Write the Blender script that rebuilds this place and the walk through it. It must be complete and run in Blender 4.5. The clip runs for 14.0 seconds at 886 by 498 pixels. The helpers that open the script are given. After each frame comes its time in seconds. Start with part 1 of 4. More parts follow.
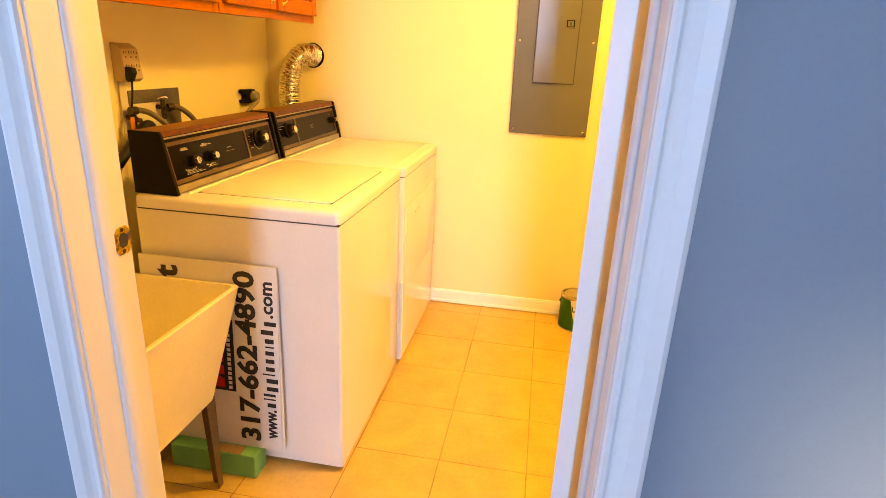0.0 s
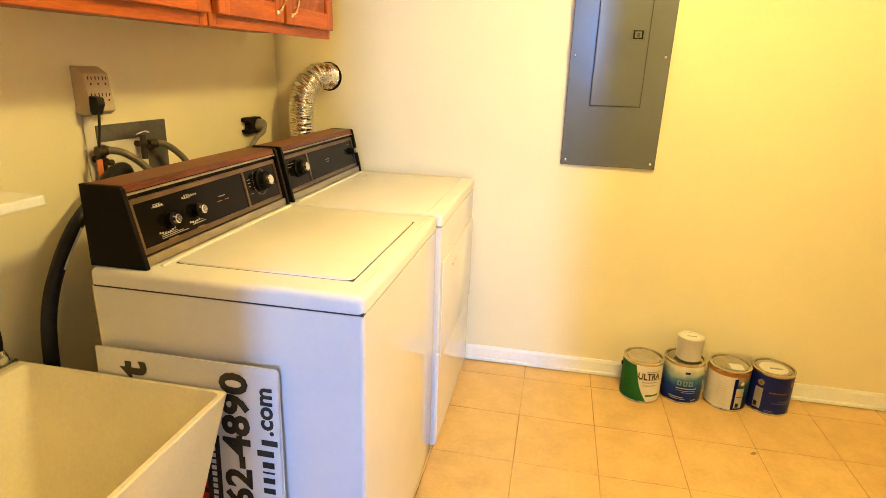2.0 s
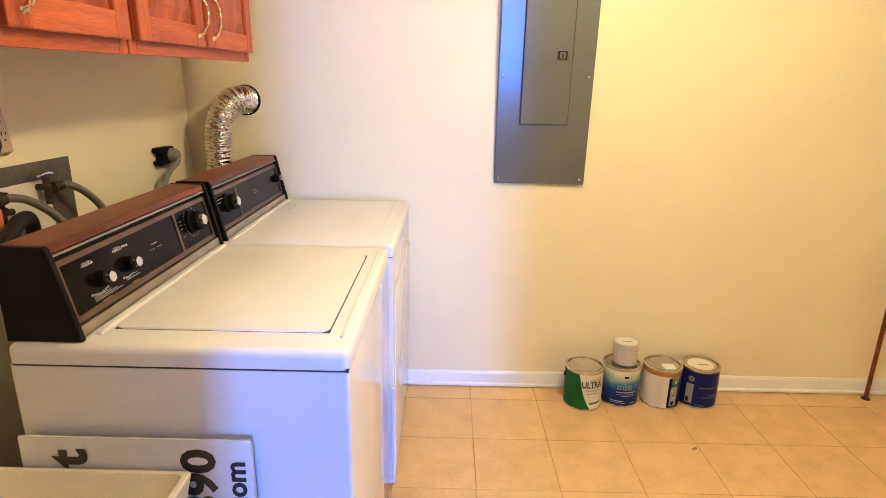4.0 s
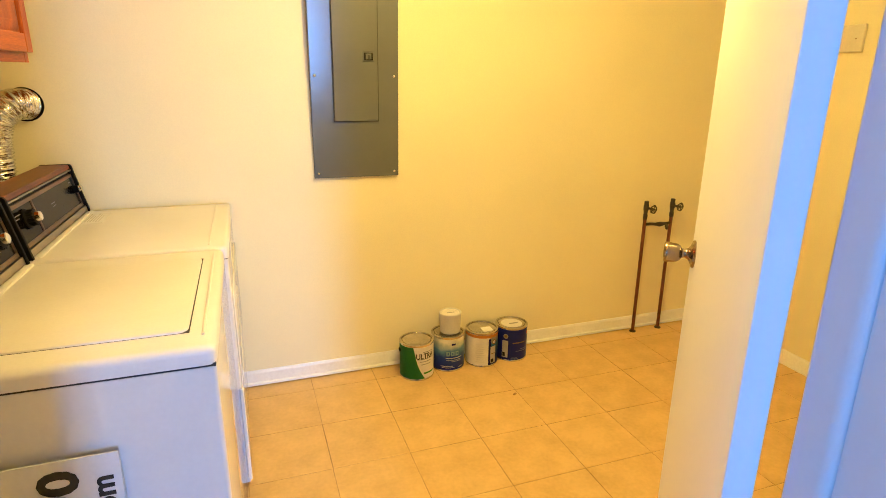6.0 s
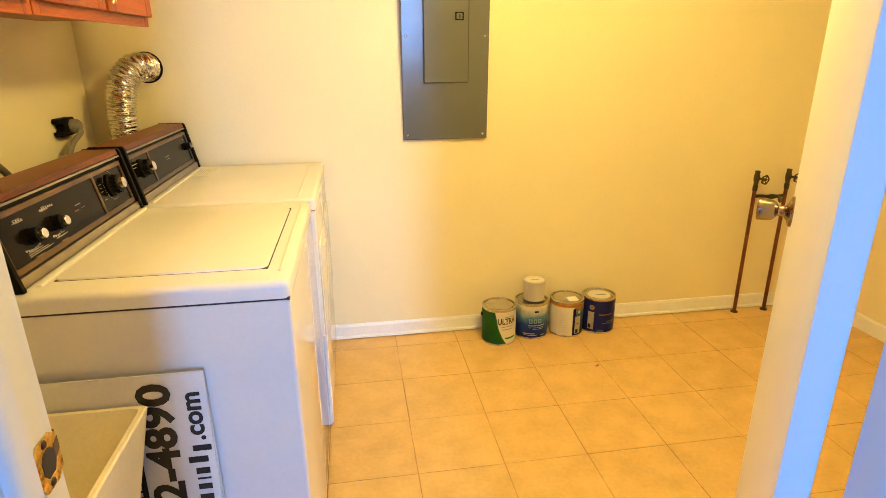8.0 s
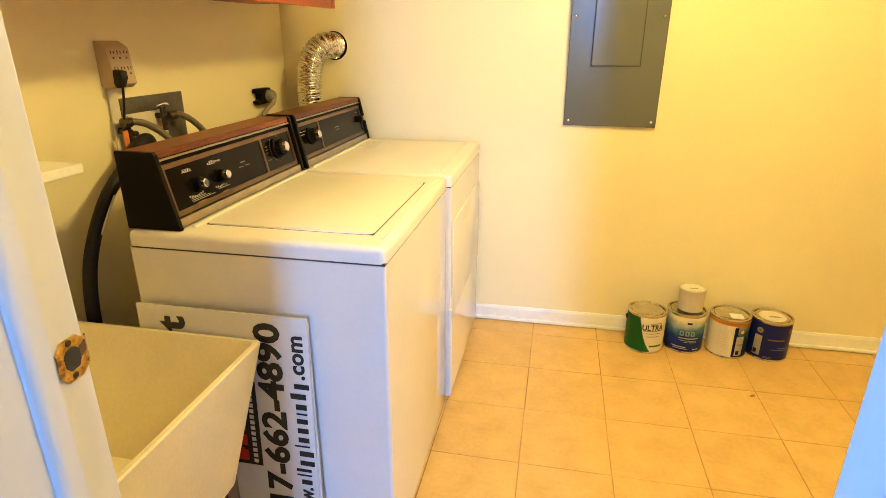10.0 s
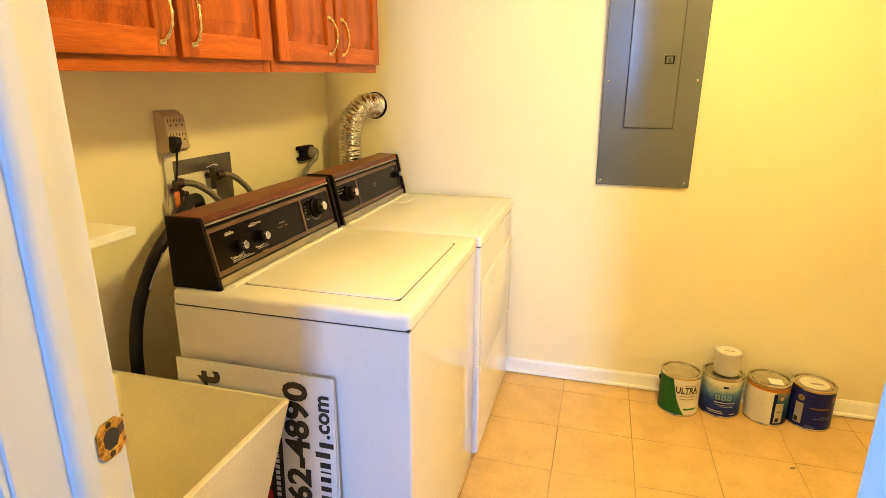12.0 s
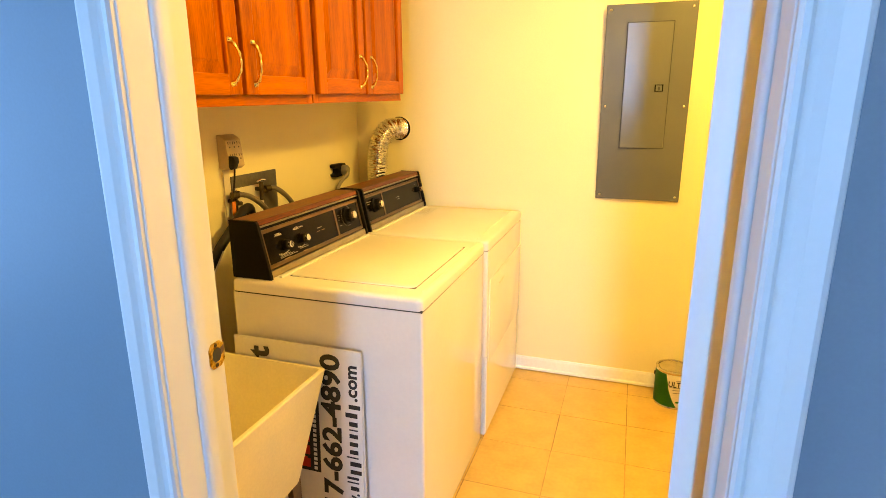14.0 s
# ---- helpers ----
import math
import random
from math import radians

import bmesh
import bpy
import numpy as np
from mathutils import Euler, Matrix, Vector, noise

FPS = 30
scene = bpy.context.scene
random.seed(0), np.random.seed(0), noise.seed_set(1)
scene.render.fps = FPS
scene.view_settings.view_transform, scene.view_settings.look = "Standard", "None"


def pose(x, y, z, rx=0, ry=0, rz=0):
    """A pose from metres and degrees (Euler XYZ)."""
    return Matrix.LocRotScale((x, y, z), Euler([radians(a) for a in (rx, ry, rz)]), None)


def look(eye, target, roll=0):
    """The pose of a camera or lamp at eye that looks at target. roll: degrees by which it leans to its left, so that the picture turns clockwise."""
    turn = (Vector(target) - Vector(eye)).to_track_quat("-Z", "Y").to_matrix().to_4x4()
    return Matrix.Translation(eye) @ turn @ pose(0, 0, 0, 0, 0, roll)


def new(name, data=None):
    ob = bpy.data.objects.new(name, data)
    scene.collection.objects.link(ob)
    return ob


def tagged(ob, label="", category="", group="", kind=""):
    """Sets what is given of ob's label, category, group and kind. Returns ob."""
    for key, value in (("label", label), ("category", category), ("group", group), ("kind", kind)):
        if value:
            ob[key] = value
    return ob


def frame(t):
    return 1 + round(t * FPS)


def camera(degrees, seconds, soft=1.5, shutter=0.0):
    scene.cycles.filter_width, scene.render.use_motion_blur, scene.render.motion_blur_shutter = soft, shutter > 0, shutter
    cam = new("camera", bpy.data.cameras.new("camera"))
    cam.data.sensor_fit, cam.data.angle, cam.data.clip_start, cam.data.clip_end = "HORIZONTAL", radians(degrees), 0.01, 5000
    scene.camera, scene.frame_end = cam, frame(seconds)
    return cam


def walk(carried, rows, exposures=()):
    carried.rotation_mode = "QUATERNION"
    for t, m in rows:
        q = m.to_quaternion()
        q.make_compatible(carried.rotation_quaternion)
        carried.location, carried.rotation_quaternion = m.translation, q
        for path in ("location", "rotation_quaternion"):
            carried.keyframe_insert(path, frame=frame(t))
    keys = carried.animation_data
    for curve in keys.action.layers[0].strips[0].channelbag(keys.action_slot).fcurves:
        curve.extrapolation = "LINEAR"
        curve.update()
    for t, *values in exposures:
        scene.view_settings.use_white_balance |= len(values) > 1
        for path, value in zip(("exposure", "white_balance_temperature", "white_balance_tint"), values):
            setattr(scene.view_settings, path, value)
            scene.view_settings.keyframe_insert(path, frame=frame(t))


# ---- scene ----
cam = camera(76.2, 14.0, 0.8)
PATH = [
    (0, (-0.876, 1.394, 1.340), (-1.181, 3.264, 0.698), 2.7),
    (0.5, (-0.913, 1.524, 1.337), (-1.225, 3.392, 0.695), 2.6),
    (1, (-0.974, 1.653, 1.354), (-1.282, 3.527, 0.724), 2.4),
    (1.5, (-1.03, 1.773, 1.355), (-1.352, 3.649, 0.742), 2.1),
    (2, (-1.064, 1.86, 1.352), (-1.428, 3.734, 0.756), 1.9),
    (2.2, (-1.073, 1.891, 1.351), (-1.467, 3.763, 0.766), 1.7),
    (4.3, (-1.274, 1.916, 1.402), (-1.157, 3.833, 0.847), 1.0),
    (4.5, (-1.291, 1.893, 1.407), (-1.08, 3.802, 0.85), 1.0),
    (5, (-1.315, 1.832, 1.414), (-0.896, 3.709, 0.864), 0.8),
    (5.5, (-1.334, 1.793, 1.415), (-0.786, 3.634, 0.859), 0.6),
    (6, (-1.338, 1.773, 1.410), (-0.702, 3.583, 0.846), 0.5),
    (6.5, (-1.34, 1.76, 1.397), (-0.7, 3.567, 0.827), 0.2),
    (7, (-1.339, 1.745, 1.373), (-0.748, 3.564, 0.785), 0.0),
    (7.5, (-1.322, 1.735, 1.352), (-0.778, 3.562, 0.746), -0.0),
    (8, (-1.274, 1.744, 1.346), (-0.983, 3.616, 0.706), -0.5),
    (8.5, (-1.178, 1.747, 1.319), (-1.229, 3.620, 0.620), -0.6),
    (8.7, (-1.134, 1.743, 1.315), (-1.277, 3.604, 0.595), -0.6),
    (10.8, (-1.059, 1.765, 1.376), (-1.466, 3.618, 0.742), 0.2),
    (11, (-1.056, 1.761, 1.389), (-1.478, 3.616, 0.773), 0.2),
    (11.5, (-1.046, 1.753, 1.408), (-1.51, 3.611, 0.831), 0.2),
    (12, (-1.029, 1.745, 1.417), (-1.544, 3.595, 0.858), 0.2),
    (12.5, (-1.051, 1.732, 1.427), (-1.530, 3.597, 0.888), 0.3),
    (13, (-1.046, 1.667, 1.435), (-1.438, 3.559, 0.916), 0.2),
    (13.5, (-0.997, 1.573, 1.449), (-1.432, 3.457, 0.937), 0.0),
    (14, (-0.886, 1.449, 1.449), (-1.496, 3.288, 0.951), -0.1),
]
TONE = [
    (0.0, 0.08, 13600, 40), (0.5, 0.05, 13600, 36), (1.0, -0.02, 12200, 33), (2.0, -0.06, 5800, 23), (4.4, -0.26, 4600, 44), (5.0, -0.26, 4750, 44),
    (5.5, -0.27, 5500, 33), (6.5, -0.28, 6200, 23), (8.0, -0.22, 6200, 23), (8.5, -0.14, 6200, 18), (11.0, -0.10, 6050, 22), (12.5, -0.09, 6300, 23), (14.0, 0.0, 9200, 22),
]
walk(cam, [(t, look(eye, target, roll)) for t, eye, target, roll in PATH], TONE)


# ---- world, sky and lamps ----
world = bpy.data.worlds.new("world")
scene.world = world
world.use_nodes = True
wt = world.node_tree
sky = wt.nodes.new("ShaderNodeTexSky")
sky.sky_type, sky.sun_disc = "NISHITA", False
sky.sun_elevation, sky.sun_rotation = radians(11.9), radians(181.6)
wt.links.new(sky.outputs[0], wt.nodes["Background"].inputs[0])
wt.nodes["Background"].inputs[1].default_value = 0.12


def lamp(name, kind, m, power, color, **more):
    data = bpy.data.lights.new(name, kind)
    data.energy, data.color = power, color
    for key in more:
        if key == "size":
            data.size = more[key]
        elif key == "size_y":
            data.shape, data.size_y = "RECTANGLE", more[key]
        elif key == "radius":
            data.shadow_soft_size = more[key]
        elif key == "angle":
            data.angle = radians(more[key])
    ob = new(name, data)
    ob.matrix_world = m
    return ob


LAMP_AT = (-0.60, 3.10, 2.26)
lamp("ceiling_lamp_light", "POINT", pose(*LAMP_AT), 60, (1.0, 0.765, 0.21), radius=0.12)
lamp("ceiling_lamp_downlight", "AREA", pose(LAMP_AT[0], LAMP_AT[1], LAMP_AT[2] - 0.01), 14.5, (1.0, 0.765, 0.21), size=0.26)
# daylight of the sky through the window behind the walker
lamp("window_daylight", "AREA", look((-0.32, -3.92, 1.48), (-0.55, 2.0, 1.2)), 325, (0.14, 0.44, 1.0), size=0.74, size_y=1.66)
# fill light added from the west to lift the hall wall left of the doorway
lamp("hall_fill_light", "AREA", look((-3.12, 1.15, 1.4), (-1.2, 1.8, 1.2)), 44, (0.14, 0.43, 1.0), size=1.1, size_y=1.2)
lamp("sun", "SUN", look((-0.25, -9, 1.9), (0, 0, 0)), 3.2, (1.0, 0.98, 0.95), angle=3.0)


# ---- materials ----
def mat(name, color, rough=0.5, metal=0.0, var=0.06, scale=3.0, fine=60.0, bump=0.05, spec=0.5, piece=0.0, coat=0.0, tint=None, stretch=None):
    """A surface with cloudy and fine variation of tone, roughness and relief."""
    m = bpy.data.materials.new(name)
    m.use_nodes = True
    t = m.node_tree
    n, k = t.nodes, t.links
    b = n["Principled BSDF"]
    b.inputs["Metallic"].default_value = metal
    b.inputs["Specular IOR Level"].default_value = spec
    b.inputs["Coat Weight"].default_value = coat
    co = n.new("ShaderNodeTexCoord")
    mp = n.new("ShaderNodeMapping")
    if piece:
        place = n.new("ShaderNodeNewGeometry")
        k.new(place.outputs["Position"], mp.inputs[0])
    else:
        k.new(co.outputs["Object"], mp.inputs[0])
    if stretch:
        mp.inputs["Scale"].default_value = stretch
    big, small = n.new("ShaderNodeTexNoise"), n.new("ShaderNodeTexNoise")
    for tex, s, d in ((big, scale, 4), (small, fine, 3)):
        tex.inputs["Scale"].default_value, tex.inputs["Detail"].default_value = s, d
        k.new(mp.outputs[0], tex.inputs["Vector"])
    mixf = n.new("ShaderNodeMath")
    mixf.operation = "ADD"
    k.new(big.outputs[0], mixf.inputs[0])
    half = n.new("ShaderNodeMath")
    half.operation = "MULTIPLY"
    half.inputs[1].default_value = 0.5
    k.new(small.outputs[0], half.inputs[0])
    k.new(half.outputs[0], mixf.inputs[1])
    last = mixf.outputs[0]
    if piece:
        info = n.new("ShaderNodeObjectInfo")
        pm = n.new("ShaderNodeMath")
        pm.operation = "MULTIPLY_ADD"
        pm.inputs[1].default_value = piece
        k.new(info.outputs["Random"], pm.inputs[0])
        k.new(last, pm.inputs[2])
        last = pm.outputs[0]
    ramp = n.new("ShaderNodeValToRGB")
    lo = [c * (1 - 2.2 * var) for c in color] if tint is None else tint
    hi = [min(1, c * (1 + 1.4 * var)) for c in color]
    ramp.color_ramp.elements[0].position, ramp.color_ramp.elements[1].position = 0.5, 1.0 + piece
    ramp.color_ramp.elements[0].color, ramp.color_ramp.elements[1].color = (*lo, 1), (*hi, 1)
    k.new(last, ramp.inputs[0])
    k.new(ramp.outputs[0], b.inputs["Base Color"])
    rr = n.new("ShaderNodeMapRange")
    rr.inputs["To Min"].default_value, rr.inputs["To Max"].default_value = max(0.02, rough * 0.85), min(1, rough * 1.15)
    k.new(big.outputs[0], rr.inputs["Value"])
    k.new(rr.outputs[0], b.inputs["Roughness"])
    if bump:
        bp = n.new("ShaderNodeBump")
        bp.inputs["Strength"].default_value, bp.inputs["Distance"].default_value = bump, 0.004
        k.new(mixf.outputs[0], bp.inputs["Height"])
        k.new(bp.outputs[0], b.inputs["Normal"])
    return m


def clear(name):
    m = bpy.data.materials.new(name)
    m.use_nodes = True
    b = m.node_tree.nodes["Principled BSDF"]
    b.inputs["Transmission Weight"].default_value, b.inputs["Roughness"].default_value = 1.0, 0.02
    b.inputs["IOR"].default_value = 1.45
    return m


def grained(name, dark, light, rough, along=(1, 1, 12), coat=0.3):
    """Wood: stretched rings and fibres."""
    m = mat(name, light, rough, 0, 0.2, 2.5, 40, 0.12, 0.22, 0, coat, dark, None)
    t = m.node_tree
    mp = [x for x in t.nodes if x.type == "MAPPING"][0]
    mp.inputs["Scale"].default_value = [9.0 / a for a in along]
    return m


M_WALL = mat("cream_wall_paint", (0.86, 0.77, 0.49), 0.62, 0, 0.03, 1.3, 220, 0.10, 0.3)
# ceiling paint darkened for the hall, to limit daylight spilling through the doorway
M_HALLCEIL = mat("hall_ceiling_darkened", (0.42, 0.42, 0.42), 0.8, 0, 0.03, 1.5, 160, 0.15, 0.2)
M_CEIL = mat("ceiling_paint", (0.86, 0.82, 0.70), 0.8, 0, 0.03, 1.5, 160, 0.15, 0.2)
M_HALL = mat("grey_hall_paint", (0.150, 0.245, 0.300), 0.5, 0, 0.03, 1.2, 200, 0.08, 0.4)
M_TRIM = mat("white_gloss_trim", (0.74, 0.73, 0.71), 0.42, 0, 0.012, 3, 90, 0.02, 0.35)
M_BASE = mat("white_baseboard_paint", (0.88, 0.87, 0.84), 0.35, 0, 0.04, 5, 80, 0.06)
M_DOOR = mat("white_door_paint", (0.82, 0.80, 0.75), 0.36, 0, 0.012, 2, 90, 0.02)
M_TILE = mat("beige_vinyl_tile", (0.66, 0.44, 0.165), 0.34, 0, 0.07, 9, 60, 0.08, 0.45, 0.10, 0.0, (0.57, 0.365, 0.13))
M_JOINT = mat("worn_tile_joint", (0.62, 0.40, 0.17), 0.8, 0, 0.0, 3.2, 60, 0.2, 0.3, 0, 0, (0.19, 0.11, 0.045))
M_CARPET = mat("grey_carpet", (0.20, 0.19, 0.18), 0.95, 0, 0.15, 6, 300, 0.6, 0.1)
M_TOPENAMEL = mat("white_enamel_top", (0.80, 0.775, 0.735), 0.36, 0, 0.025, 5, 140, 0.02, 0.45)
M_ENAMEL = mat("white_enamel", (0.80, 0.775, 0.735), 0.07, 0, 0.02, 4, 90, 0.006, 0.5, 0, 0.0)
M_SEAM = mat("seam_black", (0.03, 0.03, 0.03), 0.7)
M_BLACK = mat("black_plastic", (0.006, 0.005, 0.0045), 0.48, 0, 0.2, 8, 150, 0.1, 0.09)
M_PANEL = mat("smoked_control_panel", (0.006, 0.0045, 0.0035), 0.14, 0, 0.1, 4, 90, 0.0, 0.10)
M_BRONZE = mat("brushed_bronze_trim", (0.19, 0.12, 0.07), 0.35, 0.8, 0.12, 12, 200, 0.05)
M_CHROME = mat("chrome", (0.78, 0.77, 0.74), 0.12, 1.0, 0.05, 20, 90, 0.02)
M_STRIP = mat("brushed_aluminium_strip", (0.46, 0.40, 0.31), 0.34, 1.0, 0.08, 20, 220, 0.04)
M_CONSOLEWOOD = grained("walnut_print", (0.075, 0.018, 0.007), (0.21, 0.058, 0.020), 0.38, (1, 14, 1), 0.05)
M_CABWOOD_V = grained("cherry_oak_upright", (0.23, 0.042, 0.003), (0.47, 0.112, 0.006), 0.36, (1, 1, 14), 0.0)
M_CABWOOD_H = grained("cherry_oak_level", (0.23, 0.042, 0.003), (0.46, 0.108, 0.006), 0.36, (1, 14, 1), 0.0)
M_BRASS = mat("polished_brass", (0.80, 0.62, 0.30), 0.18, 1.0, 0.1, 30, 120, 0.05)
M_WORNBRASS = mat("worn_brass", (0.82, 0.58, 0.24), 0.28, 1.0, 0.3, 90, 260, 0.2, 0.5, 0, 0, (0.22, 0.12, 0.04))
M_KNOB = mat("satin_bronze_knob", (0.36, 0.27, 0.17), 0.2, 1.0, 0.08, 30, 120, 0.03)
M_GREYMETAL = mat("grey_panel_enamel", (0.125, 0.13, 0.12), 0.20, 0.0, 0.06, 3, 260, 0.0, 0.5, 0, 0.0)
M_GALV = mat("galvanised_plate", (0.17, 0.155, 0.13), 0.45, 0.6, 0.15, 8, 120, 0.08)
M_FOIL = mat("crinkled_foil", (0.80, 0.78, 0.73), 0.17, 1.0, 0.08, 40, 160, 0.35)
M_COPPER = mat("old_copper", (0.20, 0.065, 0.035), 0.42, 0.7, 0.25, 14, 90, 0.1)
M_VALVE = mat("dark_valve_brass", (0.07, 0.055, 0.035), 0.45, 0.7, 0.25, 30, 120, 0.1)
M_TUB = mat("white_tub_plastic", (0.80, 0.71, 0.49), 0.42, 0, 0.05, 4, 120, 0.08)
M_LEG = mat("brown_steel_leg", (0.16, 0.105, 0.07), 0.5, 0.4, 0.15, 9, 90, 0.06)
M_GREEN = mat("green_foam", (0.16, 0.52, 0.20), 0.85, 0, 0.12, 10, 200, 0.35, 0.2)
M_CARD = mat("brown_card", (0.40, 0.24, 0.11), 0.8, 0, 0.15, 10, 150, 0.2)
M_SIGN = mat("white_sign_board", (0.78, 0.765, 0.73), 0.4, 0, 0.03, 5, 120, 0.03)
M_INK = mat("black_ink", (0.018, 0.016, 0.016), 0.4, 0, 0.1, 9, 90, 0)
M_RED = mat("red_ink", (0.62, 0.03, 0.025), 0.4, 0, 0.05, 9, 90, 0)
M_BEIGE = mat("beige_plastic", (0.52, 0.40, 0.25), 0.4, 0, 0.05, 12, 120, 0.03)
M_IVORY = mat("ivory_plastic", (0.72, 0.66, 0.54), 0.4, 0, 0.04, 12, 120, 0.03)
M_RUBBER = mat("black_rubber", (0.014, 0.014, 0.015), 0.5, 0, 0.2, 14, 150, 0.15, 0.25)
M_GREYHOSE = mat("grey_hose", (0.17, 0.14, 0.105), 0.32, 0.2, 0.12, 20, 200, 0.2)
M_GREYCORD = mat("grey_cord", (0.24, 0.22, 0.19), 0.5, 0, 0.12, 20, 200, 0.1)
M_ORANGETAG = mat("orange_tag", (0.70, 0.20, 0.05), 0.6, 0, 0.1, 20, 100, 0)
M_TIN = mat("tin", (0.66, 0.63, 0.57), 0.2, 1.0, 0.1, 20, 120, 0.02)
M_CANWHITE = mat("white_label", (0.74, 0.70, 0.60), 0.4, 0, 0.05, 10, 120, 0.02, 0.18)
M_CANGREEN = mat("green_label", (0.035, 0.22, 0.04), 0.35, 0, 0.08, 10, 120, 0.02, 0.18)
M_CANNAVY = mat("navy_label", (0.007, 0.014, 0.15), 0.3, 0, 0.1, 10, 120, 0.02, 0.18)
M_CANBLUE = mat("blue_label", (0.03, 0.12, 0.40), 0.3, 0, 0.1, 10, 120, 0.02, 0.18)
M_CANTEAL = mat("pale_teal_label", (0.30, 0.46, 0.50), 0.35, 0, 0.1, 14, 120, 0.02, 0.18)


def faded(name, height, stops):
    """A printed label whose colour runs from the foot to the head of the can."""
    m = mat(name, (0.5, 0.5, 0.5), 0.3, 0, 0.05, 14, 120, 0.02, 0.18)
    t = m.node_tree
    n, k = t.nodes, t.links
    co, sep, nz, mix, rmp = n.new("ShaderNodeTexCoord"), n.new("ShaderNodeSeparateXYZ"), n.new("ShaderNodeTexNoise"), n.new("ShaderNodeMath"), n.new("ShaderNodeValToRGB")
    nz.inputs["Scale"].default_value = 30
    k.new(co.outputs["Object"], sep.inputs[0])
    k.new(co.outputs["Object"], nz.inputs["Vector"])
    div, spread = n.new("ShaderNodeMath"), n.new("ShaderNodeMath")
    div.operation, div.inputs[1].default_value = "DIVIDE", height
    spread.operation, spread.inputs[1].default_value, spread.inputs[2].default_value = "MULTIPLY_ADD", 0.24, -0.12
    mix.operation = "ADD"
    k.new(sep.outputs[2], div.inputs[0])
    k.new(nz.outputs[0], spread.inputs[0])
    k.new(div.outputs[0], mix.inputs[0])
    k.new(spread.outputs[0], mix.inputs[1])
    k.new(mix.outputs[0], rmp.inputs[0])
    els = rmp.color_ramp.elements
    els[0].position, els[0].color = stops[0][0], (*stops[0][1], 1)
    els[1].position, els[1].color = stops[-1][0], (*stops[-1][1], 1)
    for p, c in stops[1:-1]:
        els.new(p).color = (*c, 1)
    k.new(rmp.outputs[0], n["Principled BSDF"].inputs["Base Color"])
    return m


M_CANFADE = faded("white_to_blue_label", 0.19, [(0.1, (0.007, 0.014, 0.15)), (0.42, (0.012, 0.045, 0.26)), (0.62, (0.10, 0.24, 0.42)), (0.76, (0.45, 0.50, 0.45)), (0.86, (0.72, 0.68, 0.52))])
M_CANFADE2 = faded("orange_to_blue_label", 0.19, [(0.1, (0.008, 0.016, 0.16)), (0.4, (0.012, 0.06, 0.28)), (0.66, (0.05, 0.22, 0.40)), (0.78, (0.35, 0.38, 0.34)), (0.86, (0.75, 0.33, 0.06))])
M_CANORANGE = mat("orange_label", (0.72, 0.30, 0.05), 0.35, 0, 0.08, 10, 120, 0.02, 0.18)
M_DIMPRINT = mat("dim_blue_print", (0.13, 0.15, 0.27), 0.4, 0, 0.08, 14, 120, 0)
M_GREYPAPER = mat("pale_grey_paper", (0.60, 0.57, 0.50), 0.6, 0, 0.06, 14, 120, 0.02)
M_GREYINK = mat("grey_print", (0.30, 0.285, 0.25), 0.5, 0, 0.08, 14, 120, 0)
M_WHITEINK = mat("pale_print", (0.40, 0.37, 0.31), 0.5, 0, 0.08, 14, 120, 0)
M_GOLDINK = mat("gold_print", (0.30, 0.17, 0.05), 0.4, 0.3, 0.08, 14, 120, 0)
M_GLASS = clear("window_glass")
M_LAWN = mat("lawn", (0.07, 0.11, 0.03), 0.9, 0, 0.3, 1.5, 40, 0.4, 0.1)


# ---- builders ----
def thing(name, at, label, category, group="", kind=""):
    ob = new(name)
    ob.empty_display_size = 0.05
    ob.location = at
    return tagged(ob, label, category, group, kind)


def root(ob):
    while ob.parent:
        ob = ob.parent
    return ob


def part(name, bm, material, parent=None, label="", smooth=False):
    """Links a bmesh, built in the room's coordinates, as one mesh object under a thing or a part."""
    if parent is not None:
        bm.transform(Matrix.Translation(-root(parent).location))
    bmesh.ops.recalc_face_normals(bm, faces=bm.faces)
    me = bpy.data.meshes.new(name)
    bm.to_mesh(me)
    bm.free()
    for mm in (material if isinstance(material, (list, tuple)) else [material]):
        me.materials.append(mm)
    if smooth:
        for p in me.polygons:
            p.use_smooth = p.area < 0.0025
        me.set_sharp_from_angle(angle=radians(38))
    ob = new(name, me)
    ob.parent = parent
    if label:
        ob["label"] = label
    return ob


def box(x0, x1, y0, y1, z0, z1, bevel=0.0, seg=2, bm=None):
    b = bmesh.new()
    bmesh.ops.create_cube(b, size=1)
    b.transform(Matrix.Translation(((x0 + x1) / 2, (y0 + y1) / 2, (z0 + z1) / 2)) @ Matrix.Diagonal((abs(x1 - x0), abs(y1 - y0), abs(z1 - z0), 1)))
    if bevel:
        bmesh.ops.bevel(b, geom=b.edges[:], offset=bevel, segments=seg, affect="EDGES", profile=0.5)
    return b if bm is None else merge(bm, b)


def merge(a, b):
    me = bpy.data.meshes.new("tmp")
    b.to_mesh(me)
    b.free()
    a.from_mesh(me)
    bpy.data.meshes.remove(me)
    return a


